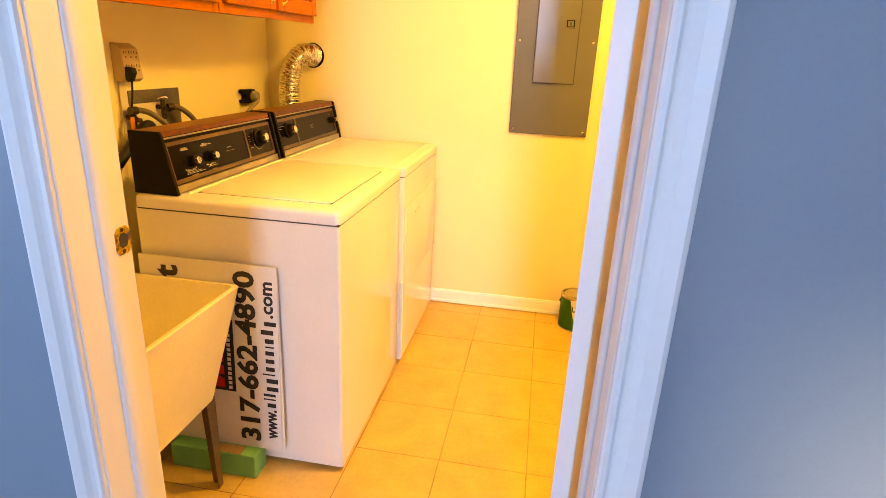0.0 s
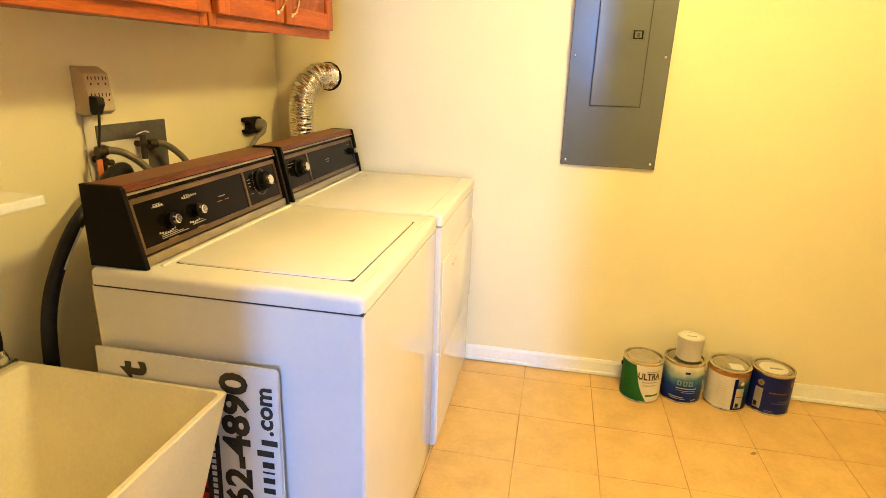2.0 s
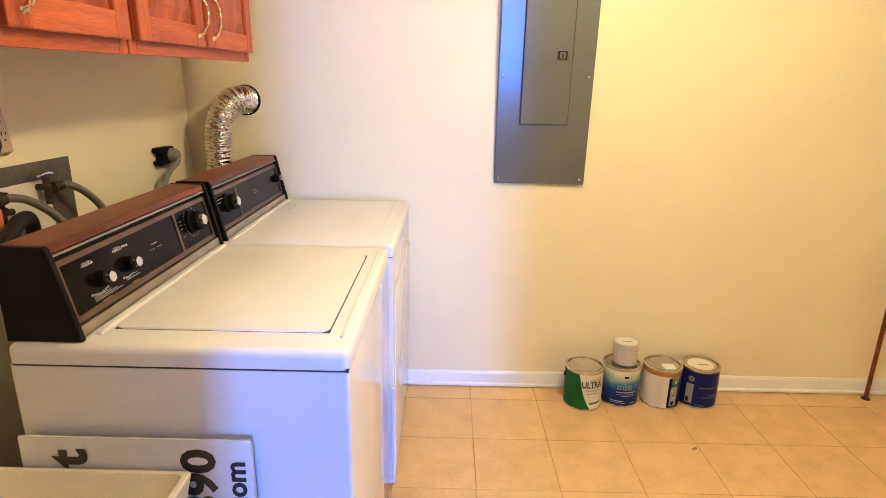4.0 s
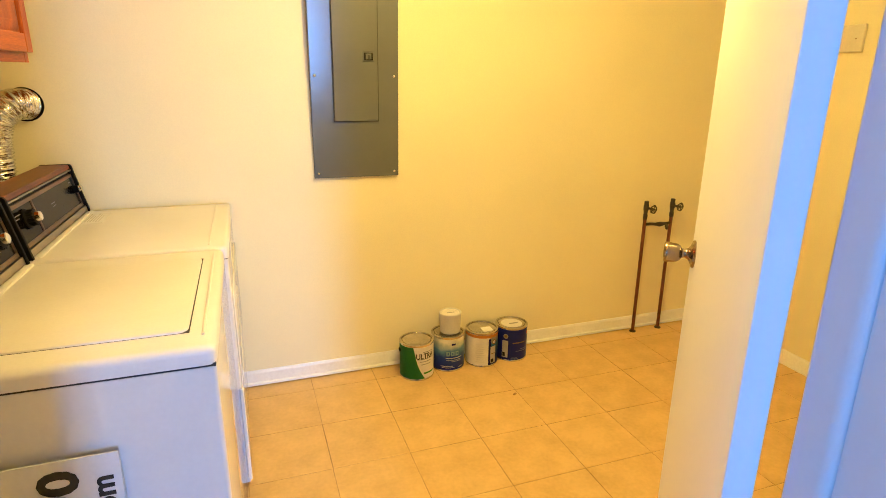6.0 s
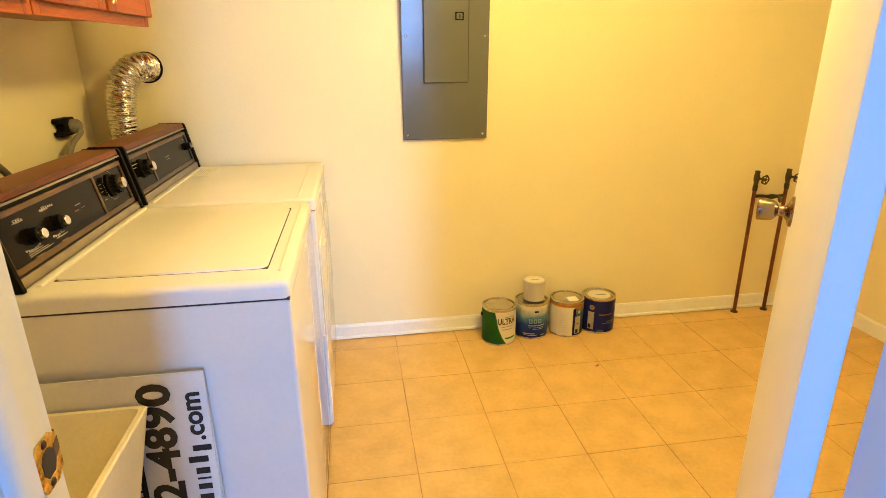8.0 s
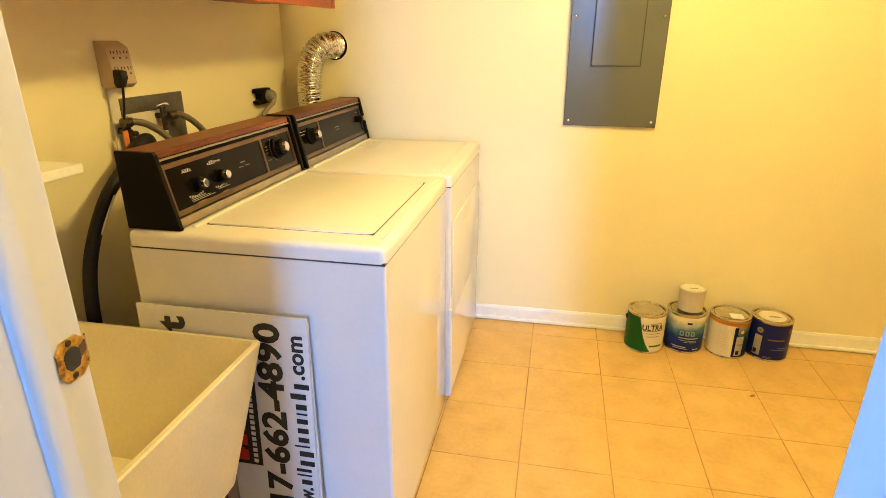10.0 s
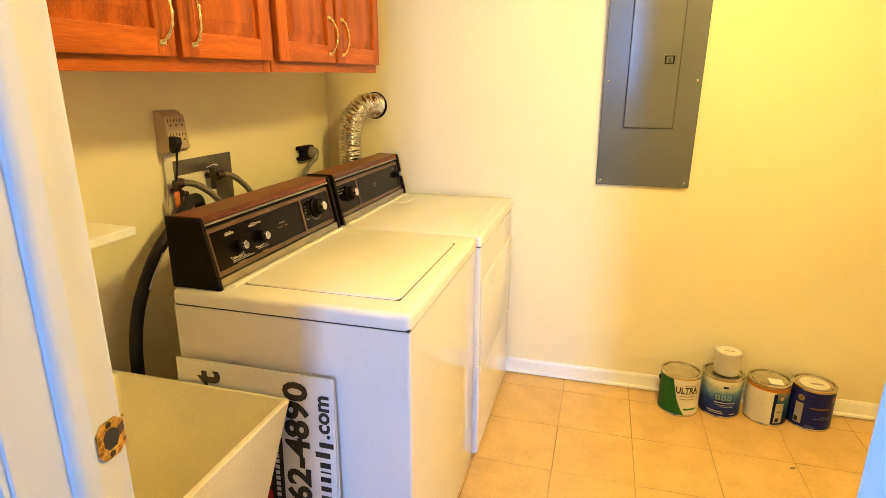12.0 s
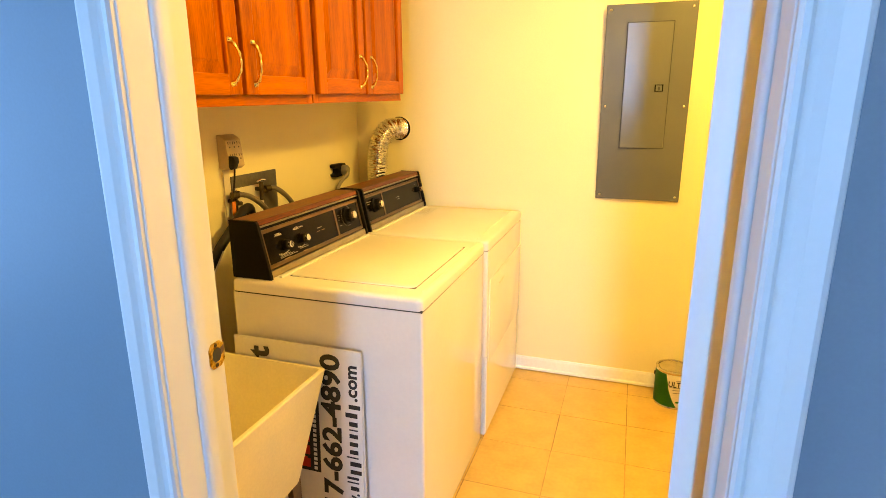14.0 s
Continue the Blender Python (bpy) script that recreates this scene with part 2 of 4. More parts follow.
def prism(profile, a0, a1, axis, bevel=0.0):
    """A profile pushed along an axis: axis y takes (x, z), axis x takes (y, z), axis z takes (x, y)."""
    b = bmesh.new()
    rows = []
    for a in (a0, a1):
        rows.append([b.verts.new({"y": (p, a, q), "x": (a, p, q), "z": (p, q, a)}[axis]) for p, q in profile])
    n = len(profile)
    for i in range(n):
        b.faces.new((rows[0][i], rows[0][(i + 1) % n], rows[1][(i + 1) % n], rows[1][i]))
    b.faces.new(rows[0][::-1])
    b.faces.new(rows[1])
    bmesh.ops.recalc_face_normals(b, faces=b.faces)
    if bevel:
        bmesh.ops.bevel(b, geom=b.edges[:], offset=bevel, segments=2, affect="EDGES", profile=0.5)
    return b


def lathe(profile, m=None, n=32):
    """A profile of (radius, height) turned round the z axis, then placed by m."""
    b = bmesh.new()
    rings = []
    for r, z in profile:
        if r < 1e-6:
            rings.append([b.verts.new((0, 0, z))])
        else:
            rings.append([b.verts.new((r * math.cos(2 * math.pi * i / n), r * math.sin(2 * math.pi * i / n), z)) for i in range(n)])
    for p, q in zip(rings, rings[1:]):
        for i in range(n):
            j = (i + 1) % n
            if len(p) == 1 and len(q) == 1:
                continue
            if len(p) == 1:
                b.faces.new((p[0], q[i], q[j]))
            elif len(q) == 1:
                b.faces.new((p[i], p[j], q[0]))
            else:
                b.faces.new((p[i], p[j], q[j], q[i]))
    if m is not None:
        b.transform(m)
    return b


def spline(points, steps=8):
    pts = [Vector(p) for p in points]
    pts = [2 * pts[0] - pts[1]] + pts + [2 * pts[-1] - pts[-2]]
    out = []
    for i in range(1, len(pts) - 2):
        a, b, c, d = pts[i - 1:i + 3]
        for s in range(steps):
            t = s / steps
            out.append(0.5 * (2 * b + (c - a) * t + (2 * a - 5 * b + 4 * c - d) * t * t + (3 * b - a - 3 * c + d) * t ** 3))
    out.append(pts[-2])
    return out


def tube(points, radius, n=12, steps=8, ripple=0.0, pitch=0.0, caps=True):
    """A round tube along a smooth path; ripple gives it ribs every pitch metres."""
    path = spline(points, steps)
    b = bmesh.new()
    rings, up, run = [], Vector((0.31, 0.17, 0.93)), 0.0
    for i, p in enumerate(path):
        d = (path[min(i + 1, len(path) - 1)] - path[max(i - 1, 0)]).normalized()
        side = d.cross(up)
        if side.length < 0.05:
            side = d.cross(Vector((1, 0, 0)))
        side.normalize()
        up = side.cross(d).normalized()
        if i:
            run += (p - path[i - 1]).length
        r = radius(i / (len(path) - 1)) if callable(radius) else radius
        if ripple:
            r += ripple * math.cos(2 * math.pi * run / pitch)
        ring = []
        for j in range(n):
            a = 2 * math.pi * j / n
            jit = 1.0 + (random.uniform(-0.03, 0.03) if ripple else 0.0)
            ring.append(b.verts.new(p + (side * math.cos(a) + up * math.sin(a)) * r * jit))
        rings.append(ring)
    for p, q in zip(rings, rings[1:]):
        for j in range(n):
            b.faces.new((p[j], p[(j + 1) % n], q[(j + 1) % n], q[j]))
    if caps:
        b.faces.new(rings[0][::-1])
        b.faces.new(rings[-1])
    return b


def letters(text, size, m, bold=0.0, depth=0.0006, width=None):
    """Flat letters with the built-in font: x along the line, y up the letter, placed by m."""
    cu = bpy.data.curves.new("letters", "FONT")
    cu.body, cu.size, cu.offset, cu.extrude, cu.resolution_u = text, size, bold, depth, 3
    ob = bpy.data.objects.new("letters", cu)
    scene.collection.objects.link(ob)
    me = bpy.data.meshes.new_from_object(ob.evaluated_get(bpy.context.evaluated_depsgraph_get()))
    b = bmesh.new()
    b.from_mesh(me)
    bpy.data.objects.remove(ob)
    bpy.data.curves.remove(cu)
    bpy.data.meshes.remove(me)
    lo, hi = min(v.co.x for v in b.verts), max(v.co.x for v in b.verts)
    b.transform(Matrix.Translation((-lo, 0, 0)))
    if width:
        b.transform(Matrix.Diagonal((width / (hi - lo), 1, 1, 1)))
    b.transform(m)
    return b


# ---- the room ----
X0, X1, Y0, Y1, H = -2.36, 1.262, 2.1856, 4.37, 2.44
JL, JR = -1.541, -0.757
HALL_Y, HALL_YR, Y0R = 2.069, 2.069, 2.180
tagged(part("wall_north", box(X0 - 0.12, X1 + 0.12, Y1, Y1 + 0.12, 0, H), M_WALL), "cream painted wall behind the panel and paint cans", "wall", kind="structure")
tagged(part("wall_west", box(X0 - 0.12, X0, Y0, Y1, 0, H), M_WALL), "cream painted wall behind the washer and cabinets", "wall", kind="structure")
tagged(part("wall_east", box(X1, X1 + 0.12, Y0R, Y1, 0, H), M_WALL), "cream painted wall with a hook rail", "wall", kind="structure")
DOOR_TOP = 2.06
for name, a, b_, z0, ya, yb in (("wall_south_1", -3.2, JL - 0.02, 0, HALL_Y, Y0), ("wall_south_2", JR + 0.02, 1.9, 0, HALL_YR, Y0R), ("wall_south_3", JL - 0.02, JR + 0.02, DOOR_TOP, HALL_Y - 0.02, Y0 - 0.02)):
    w = box(a, b_, ya, yb, z0, H)
    for f in w.faces:
        f.material_index = 1 if f.normal.y > 0.5 else 0
    tagged(part(name, w, [M_HALL, M_WALL]), "wall with the doorway, grey towards the hall", "wall", kind="structure")
tagged(part("ceiling", box(X0, X1, HALL_YR + 0.02, Y1, H, H + 0.1), M_CEIL), "white painted ceiling of the laundry room", "ceiling", kind="structure")

# the room behind the walker
HX0, HX1, HY0 = -3.2, 1.9, -4.0
tagged(part("floor_hall", box(HX0, HX1, HY0, HALL_Y - 0.02, -0.1, -0.004), M_CARPET), "grey carpet of the hall", "floor", kind="structure")
tagged(part("ceiling_hall", box(HX0, HX1, HY0, HALL_Y, H + 0.002, H + 0.1), M_HALLCEIL), "unseen hall ceiling, darkened to cut bounced daylight", "ceiling", kind="structure")
# west wall, left open for the added side window
wb2 = box(HX0 - 0.12, HX0, HY0, 0.55, 0, H)
box(HX0 - 0.12, HX0, 1.75, HALL_Y, 0, H, bm=wb2)
box(HX0 - 0.12, HX0, 0.55, 1.75, 0, 0.75, bm=wb2)
box(HX0 - 0.12, HX0, 0.55, 1.75, 2.08, H, bm=wb2)
tagged(part("wall_hall_west", wb2, M_HALL), "grey painted hall wall", "wall", kind="structure")
tagged(part("wall_hall_east", box(HX1, HX1 + 0.12, HY0, HALL_Y, 0, H), M_HALL), "grey painted hall wall", "wall", kind="structure")
WX0, WX1, WZ0, WZ1 = -0.75, 0.11, 0.60, 2.37
wb = box(HX0, WX0, HY0 - 0.12, HY0, 0, H)
box(WX1, HX1, HY0 - 0.12, HY0, 0, H, bm=wb)
box(WX0, WX1, HY0 - 0.12, HY0, 0, WZ0, bm=wb)
box(WX0, WX1, HY0 - 0.12, HY0, WZ1, H, bm=wb)
tagged(part("wall_hall_south", wb, M_HALL), "grey painted hall wall with a window", "wall", kind="structure")
win = thing("window_1", (0, HY0 - 0.06, WZ0), "white framed window behind the hall", "window", kind="structure")
fr = box(WX0, WX0 + 0.05, HY0 - 0.10, HY0 - 0.02, WZ0, WZ1)
box(WX1 - 0.05, WX1, HY0 - 0.10, HY0 - 0.02, WZ0, WZ1, bm=fr)
box(WX0 + 0.05, WX1 - 0.05, HY0 - 0.10, HY0 - 0.02, WZ0, WZ0 + 0.05, bm=fr)
box(WX0 + 0.05, WX1 - 0.05, HY0 - 0.10, HY0 - 0.02, WZ1 - 0.05, WZ1, bm=fr)
part("window_frame", fr, M_TRIM, win)
pane = part("pane", box(WX0 + 0.05, WX1 - 0.05, HY0 - 0.065, HY0 - 0.059, WZ0 + 0.05, WZ1 - 0.05), M_GLASS, win)
pane.visible_shadow = False
# side window added to house the fill light, never in view
fill_win = thing("added_window", (HX0 - 0.06, 0.8, 0.75), "unseen side window added around the hall fill light", "window", kind="structure")
fr2 = box(HX0 - 0.10, HX0 - 0.02, 0.55, 0.60, 0.75, 2.08)
box(HX0 - 0.10, HX0 - 0.02, 1.70, 1.75, 0.75, 2.08, bm=fr2)
box(HX0 - 0.10, HX0 - 0.02, 0.60, 1.70, 0.75, 0.80, bm=fr2)
box(HX0 - 0.10, HX0 - 0.02, 0.60, 1.70, 2.03, 2.08, bm=fr2)
part("window_frame", fr2, M_TRIM, fill_win)
fill_pane = part("pane", box(HX0 - 0.065, HX0 - 0.059, 0.60, 1.70, 0.80, 2.03), M_GLASS, fill_win)
fill_pane.visible_shadow = False
gb = bmesh.new()
bmesh.ops.create_grid(gb, x_segments=1, y_segments=1, size=600)
gb.transform(Matrix.Translation((0, 0, -0.15)))
tagged(part("ground", gb, M_LAWN), "lawn outside the window", "ground", kind="structure")

# door frame: jambs, stops, casings
frame_th = thing("door_frame", ((JL + JR) / 2, HALL_Y, 0), "white painted door frame with moulded casing", "door frame", kind="structure")
part("jamb", box(JL - 0.02, JL, HALL_Y, Y0 + 0.012, 0, DOOR_TOP, 0.002), M_TRIM, frame_th)
part("jamb", box(JR, JR + 0.02, HALL_YR, Y0R, 0, DOOR_TOP, 0.004, 3), M_TRIM, frame_th)
part("jamb", box(JL, JR, HALL_Y, Y0, DOOR_TOP - 0.02, DOOR_TOP, 0.002), M_TRIM, frame_th)
for x, side in ((JL, 1), (JR, -1)):
    # rounded towards the hall, square towards the door
    bow = [(x + side * 0.0085 * math.sin(radians(a)), 2.1390 - 0.0155 * math.cos(radians(a))) for a in range(0, 91, 10)]
    part("stop", prism(bow + [(x + side * 0.0085, 2.152), (x, 2.152)], 0, DOOR_TOP - 0.02, "z"), M_TRIM, frame_th, "", True)
part("stop", box(JL + 0.009, JR - 0.009, 2.124, 2.152, DOOR_TOP - 0.030, DOOR_TOP - 0.02, 0.003), M_TRIM, frame_th)


def casing(x_in, side, width, face):
    """A moulded casing: x_in at the opening, growing to the side."""
    prof = [(0, 0), (0, 0.007), (0.004, 0.011), (0.010, 0.011), (0.014, 0.008), (0.022, 0.010), (width * 0.55, 0.015), (width - 0.008, 0.017), (width - 0.002, 0.014), (width, 0.010), (width, 0)]
    return [(x_in + side * u, face - d) for u, d in prof]


part("casing", prism(casing(JL - 0.003, -1, 0.054, HALL_Y), 0, DOOR_TOP + 0.05, "z"), M_TRIM, frame_th)
part("casing", prism(casing(JR + 0.002, 1, 0.060, HALL_YR), 0, DOOR_TOP + 0.05, "z"), M_TRIM, frame_th)
part("casing", box(JL - 0.004, JR + 0.002, HALL_Y - 0.046, HALL_Y - 0.02, DOOR_TOP - 0.015, DOOR_TOP + 0.05, 0.004), M_TRIM, frame_th)
for xa, xb, ya in ((JL - 0.062, JL - 0.006, Y0), (JR + 0.022, JR + 0.072, Y0R)):
    part("casing", box(xa, xb, ya + 0.0005, ya + 0.012, 0, DOOR_TOP + 0.05, 0.003), M_TRIM, frame_th)
# strike plate on the jamb
SZ = 1.030
sp = prism([(Y0 - 0.025, SZ - 0.013), (Y0 - 0.018, SZ - 0.023), (Y0 + 0.002, SZ - 0.023), (Y0 + 0.011, SZ - 0.015), (Y0 + 0.0118, SZ + 0.015), (Y0 + 0.002, SZ + 0.024), (Y0 - 0.018, SZ + 0.023), (Y0 - 0.025, SZ + 0.013)], JL + 0.0003, JL + 0.0020, "x")
strike = part("strike_plate", sp, M_WORNBRASS, frame_th, "worn brass strike plate")
part("latch_hole", prism([(Y0 - 0.017, SZ - 0.006), (Y0 - 0.012, SZ - 0.012), (Y0 - 0.001, SZ - 0.011), (Y0 + 0.003, SZ - 0.004), (Y0 + 0.003, SZ + 0.008), (Y0 - 0.004, SZ + 0.013), (Y0 - 0.013, SZ + 0.012), (Y0 - 0.017, SZ + 0.006)], JL + 0.0018, JL + 0.0024, "x"), M_SEAM, strike)
part("worn_patch", prism([(Y0 + 0.0032, SZ - 0.003), (Y0 + 0.0112, SZ + 0.002), (Y0 + 0.0114, SZ + 0.014), (Y0 + 0.0032, SZ + 0.010)], JL + 0.0019, JL + 0.0024, "x"), M_LEG, strike, "brown worn patch")
part("lip", prism([(JL + 0.002, Y0 + 0.0115), (JL - 0.003, Y0 + 0.018), (JL - 0.005, Y0 + 0.018), (JL + 0.0004, Y0 + 0.0115)], SZ - 0.014, SZ + 0.016, "z"), M_WORNBRASS, strike)
for dz in (-0.018, 0.0185):
    part("screw", lathe([(0, 0.0012), (0.003, 0.001), (0.004, 0)], Matrix.Translation((JL + 0.002, Y0 - 0.008, SZ + dz)) @ pose(0, 0, 0, 0, 90, 0), 10), M_VALVE, strike)

# baseboards
for nm, bb in (("baseboard_north", prism([(Y1, 0.005), (Y1, 0.078), (Y1 - 0.006, 0.078), (Y1 - 0.010, 0.066), (Y1 - 0.012, 0.02), (Y1 - 0.018, 0.016), (Y1 - 0.020, 0.005)], X0, X1, "x")),
               ("baseboard_east", prism([(X1, 0), (X1, 0.078), (X1 - 0.006, 0.078), (X1 - 0.010, 0.066), (X1 - 0.012, 0.0)], Y0, Y1 - 0.021, "y")),
               ("baseboard_west", prism([(X0, 0), (X0, 0.078), (X0 + 0.006, 0.078), (X0 + 0.010, 0.066), (X0 + 0.012, 0.0)], Y0, Y1 - 0.021, "y"))):
    tagged(part(nm, bb, M_BASE), "white painted wooden baseboard", "baseboard", kind="structure")
# shadow line below the north baseboard, put in as a black strip
part("gap_strip", box(X0 + 0.03, X1 - 0.03, Y1 - 0.010, Y1 - 0.001, -0.001, 0.006), M_SEAM, bpy.data.objects["baseboard_north"], "black strip standing in for the shadow under the board")

# ---- the door, swung far open into the room ----
PIN = Vector((-0.7713, 2.2038, 0))
DOOR_W, DOOR_T, ANGLE = 0.747, 0.035, 51.6
door = thing("door_1", PIN, "white flush door standing wide open", "door", kind="structure")
DM = Matrix.Translation(PIN) @ pose(0, 0, 0, 0, 0, ANGLE)


def on_door(bm):
    bm.transform(DM)
    return bm


part("leaf", on_door(box(0.0, DOOR_W, 0.0, DOOR_T, 0.012, 2.03, 0.0015)), M_DOOR, door)
KX, KZ = DOOR_W - 0.065, 1.035
ROSE = [(0, 0.0), (0.032, 0.0), (0.0325, 0.002), (0.030, 0.006), (0.019, 0.010), (0.0125, 0.015), (0.0105, 0.022), (0.0115, 0.027), (0.017, 0.031), (0.021, 0.037), (0.0225, 0.045), (0.0235, 0.060), (0.0235, 0.064), (0.022, 0.066), (0.014, 0.0655), (0.012, 0.067), (0, 0.067)]
for face, turn in ((DOOR_T, -90), (0.0, 90)):
    part("knob", on_door(lathe(ROSE, Matrix.Translation((KX, face, KZ)) @ pose(0, 0, 0, turn, 0, 0), 28)), M_KNOB, door, "satin bronze round door knob", True)
for hz in (0.22, 1.84):
    part("hinge", on_door(lathe([(0, -0.045), (0.006, -0.045), (0.006, 0.045), (0, 0.045)], Matrix.Translation((-0.006, -0.012, hz)), 12)), M_BRASS, door, "", True)
    part("hinge_leaf", on_door(box(-0.008, -0.0004, -0.010, 0.026, hz - 0.044, hz + 0.044)), M_BRASS, door)


# ---- wall cabinets ----
CB, CT, CF = 1.464, 2.250, -2.002


def raised_door(y0, y1, z0, z1, cab):
    """A framed cabinet door with a raised panel, facing +x."""
    d = part("door", frame_rail(y0, y1, z0, z1), M_CABWOOD_H, cab)
    st = 0.058
    for a, b in ((y0, y0 + st), (y1 - st, y1)):
        part("stile", box(CF + 0.0012, CF + 0.0222, a, b, z0, z1, 0.004), M_CABWOOD_V, d)
    u0, u1, v0, v1 = y0 + st, y1 - st, z0 + st, z1 - st
    b = bmesh.new()
    loops = []
    for inset, x in ((0.0, 0.010), (0.004, 0.010), (0.032, 0.0185), (0.036, 0.0205)):
        loops.append([b.verts.new((CF + x, u, v)) for u, v in ((u0 + inset, v0 + inset), (u1 - inset, v0 + inset), (u1 - inset, v1 - inset), (u0 + inset, v1 - inset))])
    for p, q in zip(loops, loops[1:]):
        for i in range(4):
            b.faces.new((p[i], p[(i + 1) % 4], q[(i + 1) % 4], q[i]))
    b.faces.new(loops[-1])
    part("raised_panel", b, M_CABWOOD_V, d)
    return d


def frame_rail(y0, y1, z0, z1):
    b = box(CF + 0.0012, CF + 0.0215, y0 + 0.056, y1 - 0.056, z0, z0 + 0.058, 0.003)
    box(CF + 0.0012, CF + 0.0215, y0 + 0.056, y1 - 0.056, z1 - 0.058, z1, 0.003, bm=b)
    box(CF + 0.0010, CF + 0.0095, y0 + 0.05, y1 - 0.05, z0 + 0.05, z1 - 0.05, bm=b)
    return b


def pull(y, z, d, bow):
    """A cast brass pull, bowed sideways a little, with flared feet."""
    x = CF + 0.022
    pts = [(x + 0.002, y, z - 0.058), (x + 0.016, y + 0.2 * bow, z - 0.046), (x + 0.027, y + 0.8 * bow, z - 0.022), (x + 0.029, y + bow, z), (x + 0.027, y + 0.8 * bow, z + 0.022), (x + 0.016, y + 0.2 * bow, z + 0.046), (x + 0.002, y, z + 0.058)]
    b = tube(pts, lambda t: 0.0034 + 0.0050 * abs(2 * t - 1) ** 5 + 0.0022 * math.cos((2 * t - 1) * 9) ** 4, 10, 7)
    for zz in (z - 0.060, z + 0.060):
        merge(b, lathe([(0, 0.006), (0.006, 0.005), (0.009, 0.0)], Matrix.Translation((x, y, zz)) @ pose(0, 0, 0, 0, 90, 0), 12))
    part("handle", b, M_BRASS, d, "polished brass bow handle", True)


def wall_cabinet(y0, y1, mid, drop, label):
    """A cabinet that hangs a little out of level."""
    c = thing("wall_cabinet", ((X0 + CF) / 2, (y0 + y1) / 2, CB), label, "cabinet", "cabinets above the washer")
    body = box(X0, CF - 0.019, y0, y1, CB + 0.02, CT, 0.001)
    part("body", body, M_CABWOOD_V, c)
    for a, b in ((y0, y0 + 0.035), (y1 - 0.035, y1), (mid - 0.03, mid + 0.03)):
        part("frame_stile", box(CF - 0.018, CF, a, b, CB + (0.0405 if a == mid - 0.03 else 0), CT - (0.0405 if a == mid - 0.03 else 0), 0.0015), M_CABWOOD_V, c)
    for a, b in ((CB, CB + 0.040), (CT - 0.04, CT)):
        part("frame_rail", box(CF - 0.018, CF - 0.0004, y0 + 0.0355, y1 - 0.0355, a, b, 0.0015), M_CABWOOD_H, c)
    for a, b, hy, bow in ((y0 + 0.016, mid - 0.010, mid - 0.052, 0.006), (mid + 0.010, y1 - 0.014, mid + 0.052, -0.006)):
        d = raised_door(a, b, CB + 0.032, CT - 0.015, c)
        pull(hy, CB + 0.122, d, bow)
    c.location.z += drop
    c.rotation_euler.x = 0.016
    return c


wall_cabinet(3.318, 4.148, 3.722, -0.006, "reddish oak wall cabinet with two raised panel doors")
wall_cabinet(2.470, 3.312, 2.905, -0.021, "reddish oak wall cabinet with two raised panel doors")

# ---- washer and dryer ----
TOP, SEAM = 0.906, 0.866
XB, XF = -2.083, -1.426
FX, FZ, TX, TZ = -1.945, TOP, -1.986, 1.094
SLOPE = Vector((TX - FX, 0, TZ - FZ)).normalized()
OUT = Vector((-SLOPE.z, 0, SLOPE.x)) * -1
SL = math.hypot(TX - FX, TZ - FZ)


def tilt(y, v, d):
    """A point on the sloping control face: v metres up the face, d metres out of it."""
    return Vector((FX, y, FZ)) + SLOPE * v + OUT * d


def face_box(y0, y1, v0, v1, d0, d1):
    b = bmesh.new()
    vs = [b.verts.new(tilt(y, v, d)) for d in (d0, d1) for y, v in ((y0, v0), (y1, v0), (y1, v1), (y0, v1))]
    for f in ((0, 1, 2, 3), (7, 6, 5, 4), (0, 4, 5, 1), (1, 5, 6, 2), (2, 6, 7, 3), (3, 7, 4, 0)):
        b.faces.new([vs[i] for i in f])
    return b


def face_matrix(y, v, d):
    m = Matrix((Vector((0, 1, 0)), SLOPE, OUT)).transposed().to_4x4()
    return Matrix.Translation(tilt(y, v, d)) @ m


def knob(y, v, r, machine, console, big):
    if big:
        k = part("dial", lathe([(0, 0.002), (r * 1.25, 0.002), (r * 1.25, 0.006), (r * 1.05, 0.008), (r, 0.010), (r * 0.9, 0.026), (r * 0.55, 0.028), (0, 0.028)], face_matrix(y, v, -0.005), 28), M_BLACK, console, "black timer dial", True)
        b = bmesh.new()
        for i in range(14):
            a = 2 * math.pi * i / 14
            q = box(-0.0018, 0.0018, -0.002, 0.002, 0.0, 0.016)
            q.transform(face_matrix(y, v, 0.005) @ Matrix.Translation((r * 0.97 * math.cos(a), r * 0.97 * math.sin(a), 0)) @ pose(0, 0, 0, 0, 0, math.degrees(a)))
            merge(b, q)
        tagged(part("grip_ribs", b, M_BLACK, k), kind="stuff")
        part("cap", lathe([(0, 0.013), (0.0125, 0.013), (0.0150, 0.011), (0.0155, 0.0)], face_matrix(y, v, 0.023), 20), M_CHROME, k, "chrome knob cap", True)
    else:
        k = part("selector_knob", lathe([(0, 0.0), (r, 0.0), (r * 0.96, 0.016), (r * 0.6, 0.018), (0, 0.018)], face_matrix(y, v, -0.005), 22), M_BLACK, console, "", True)
        part("cap", lathe([(0, 0.011), (0.0095, 0.011), (0.0115, 0.009), (0.012, 0.0)], face_matrix(y, v, 0.013), 18), M_CHROME, k, "chrome knob cap", True)


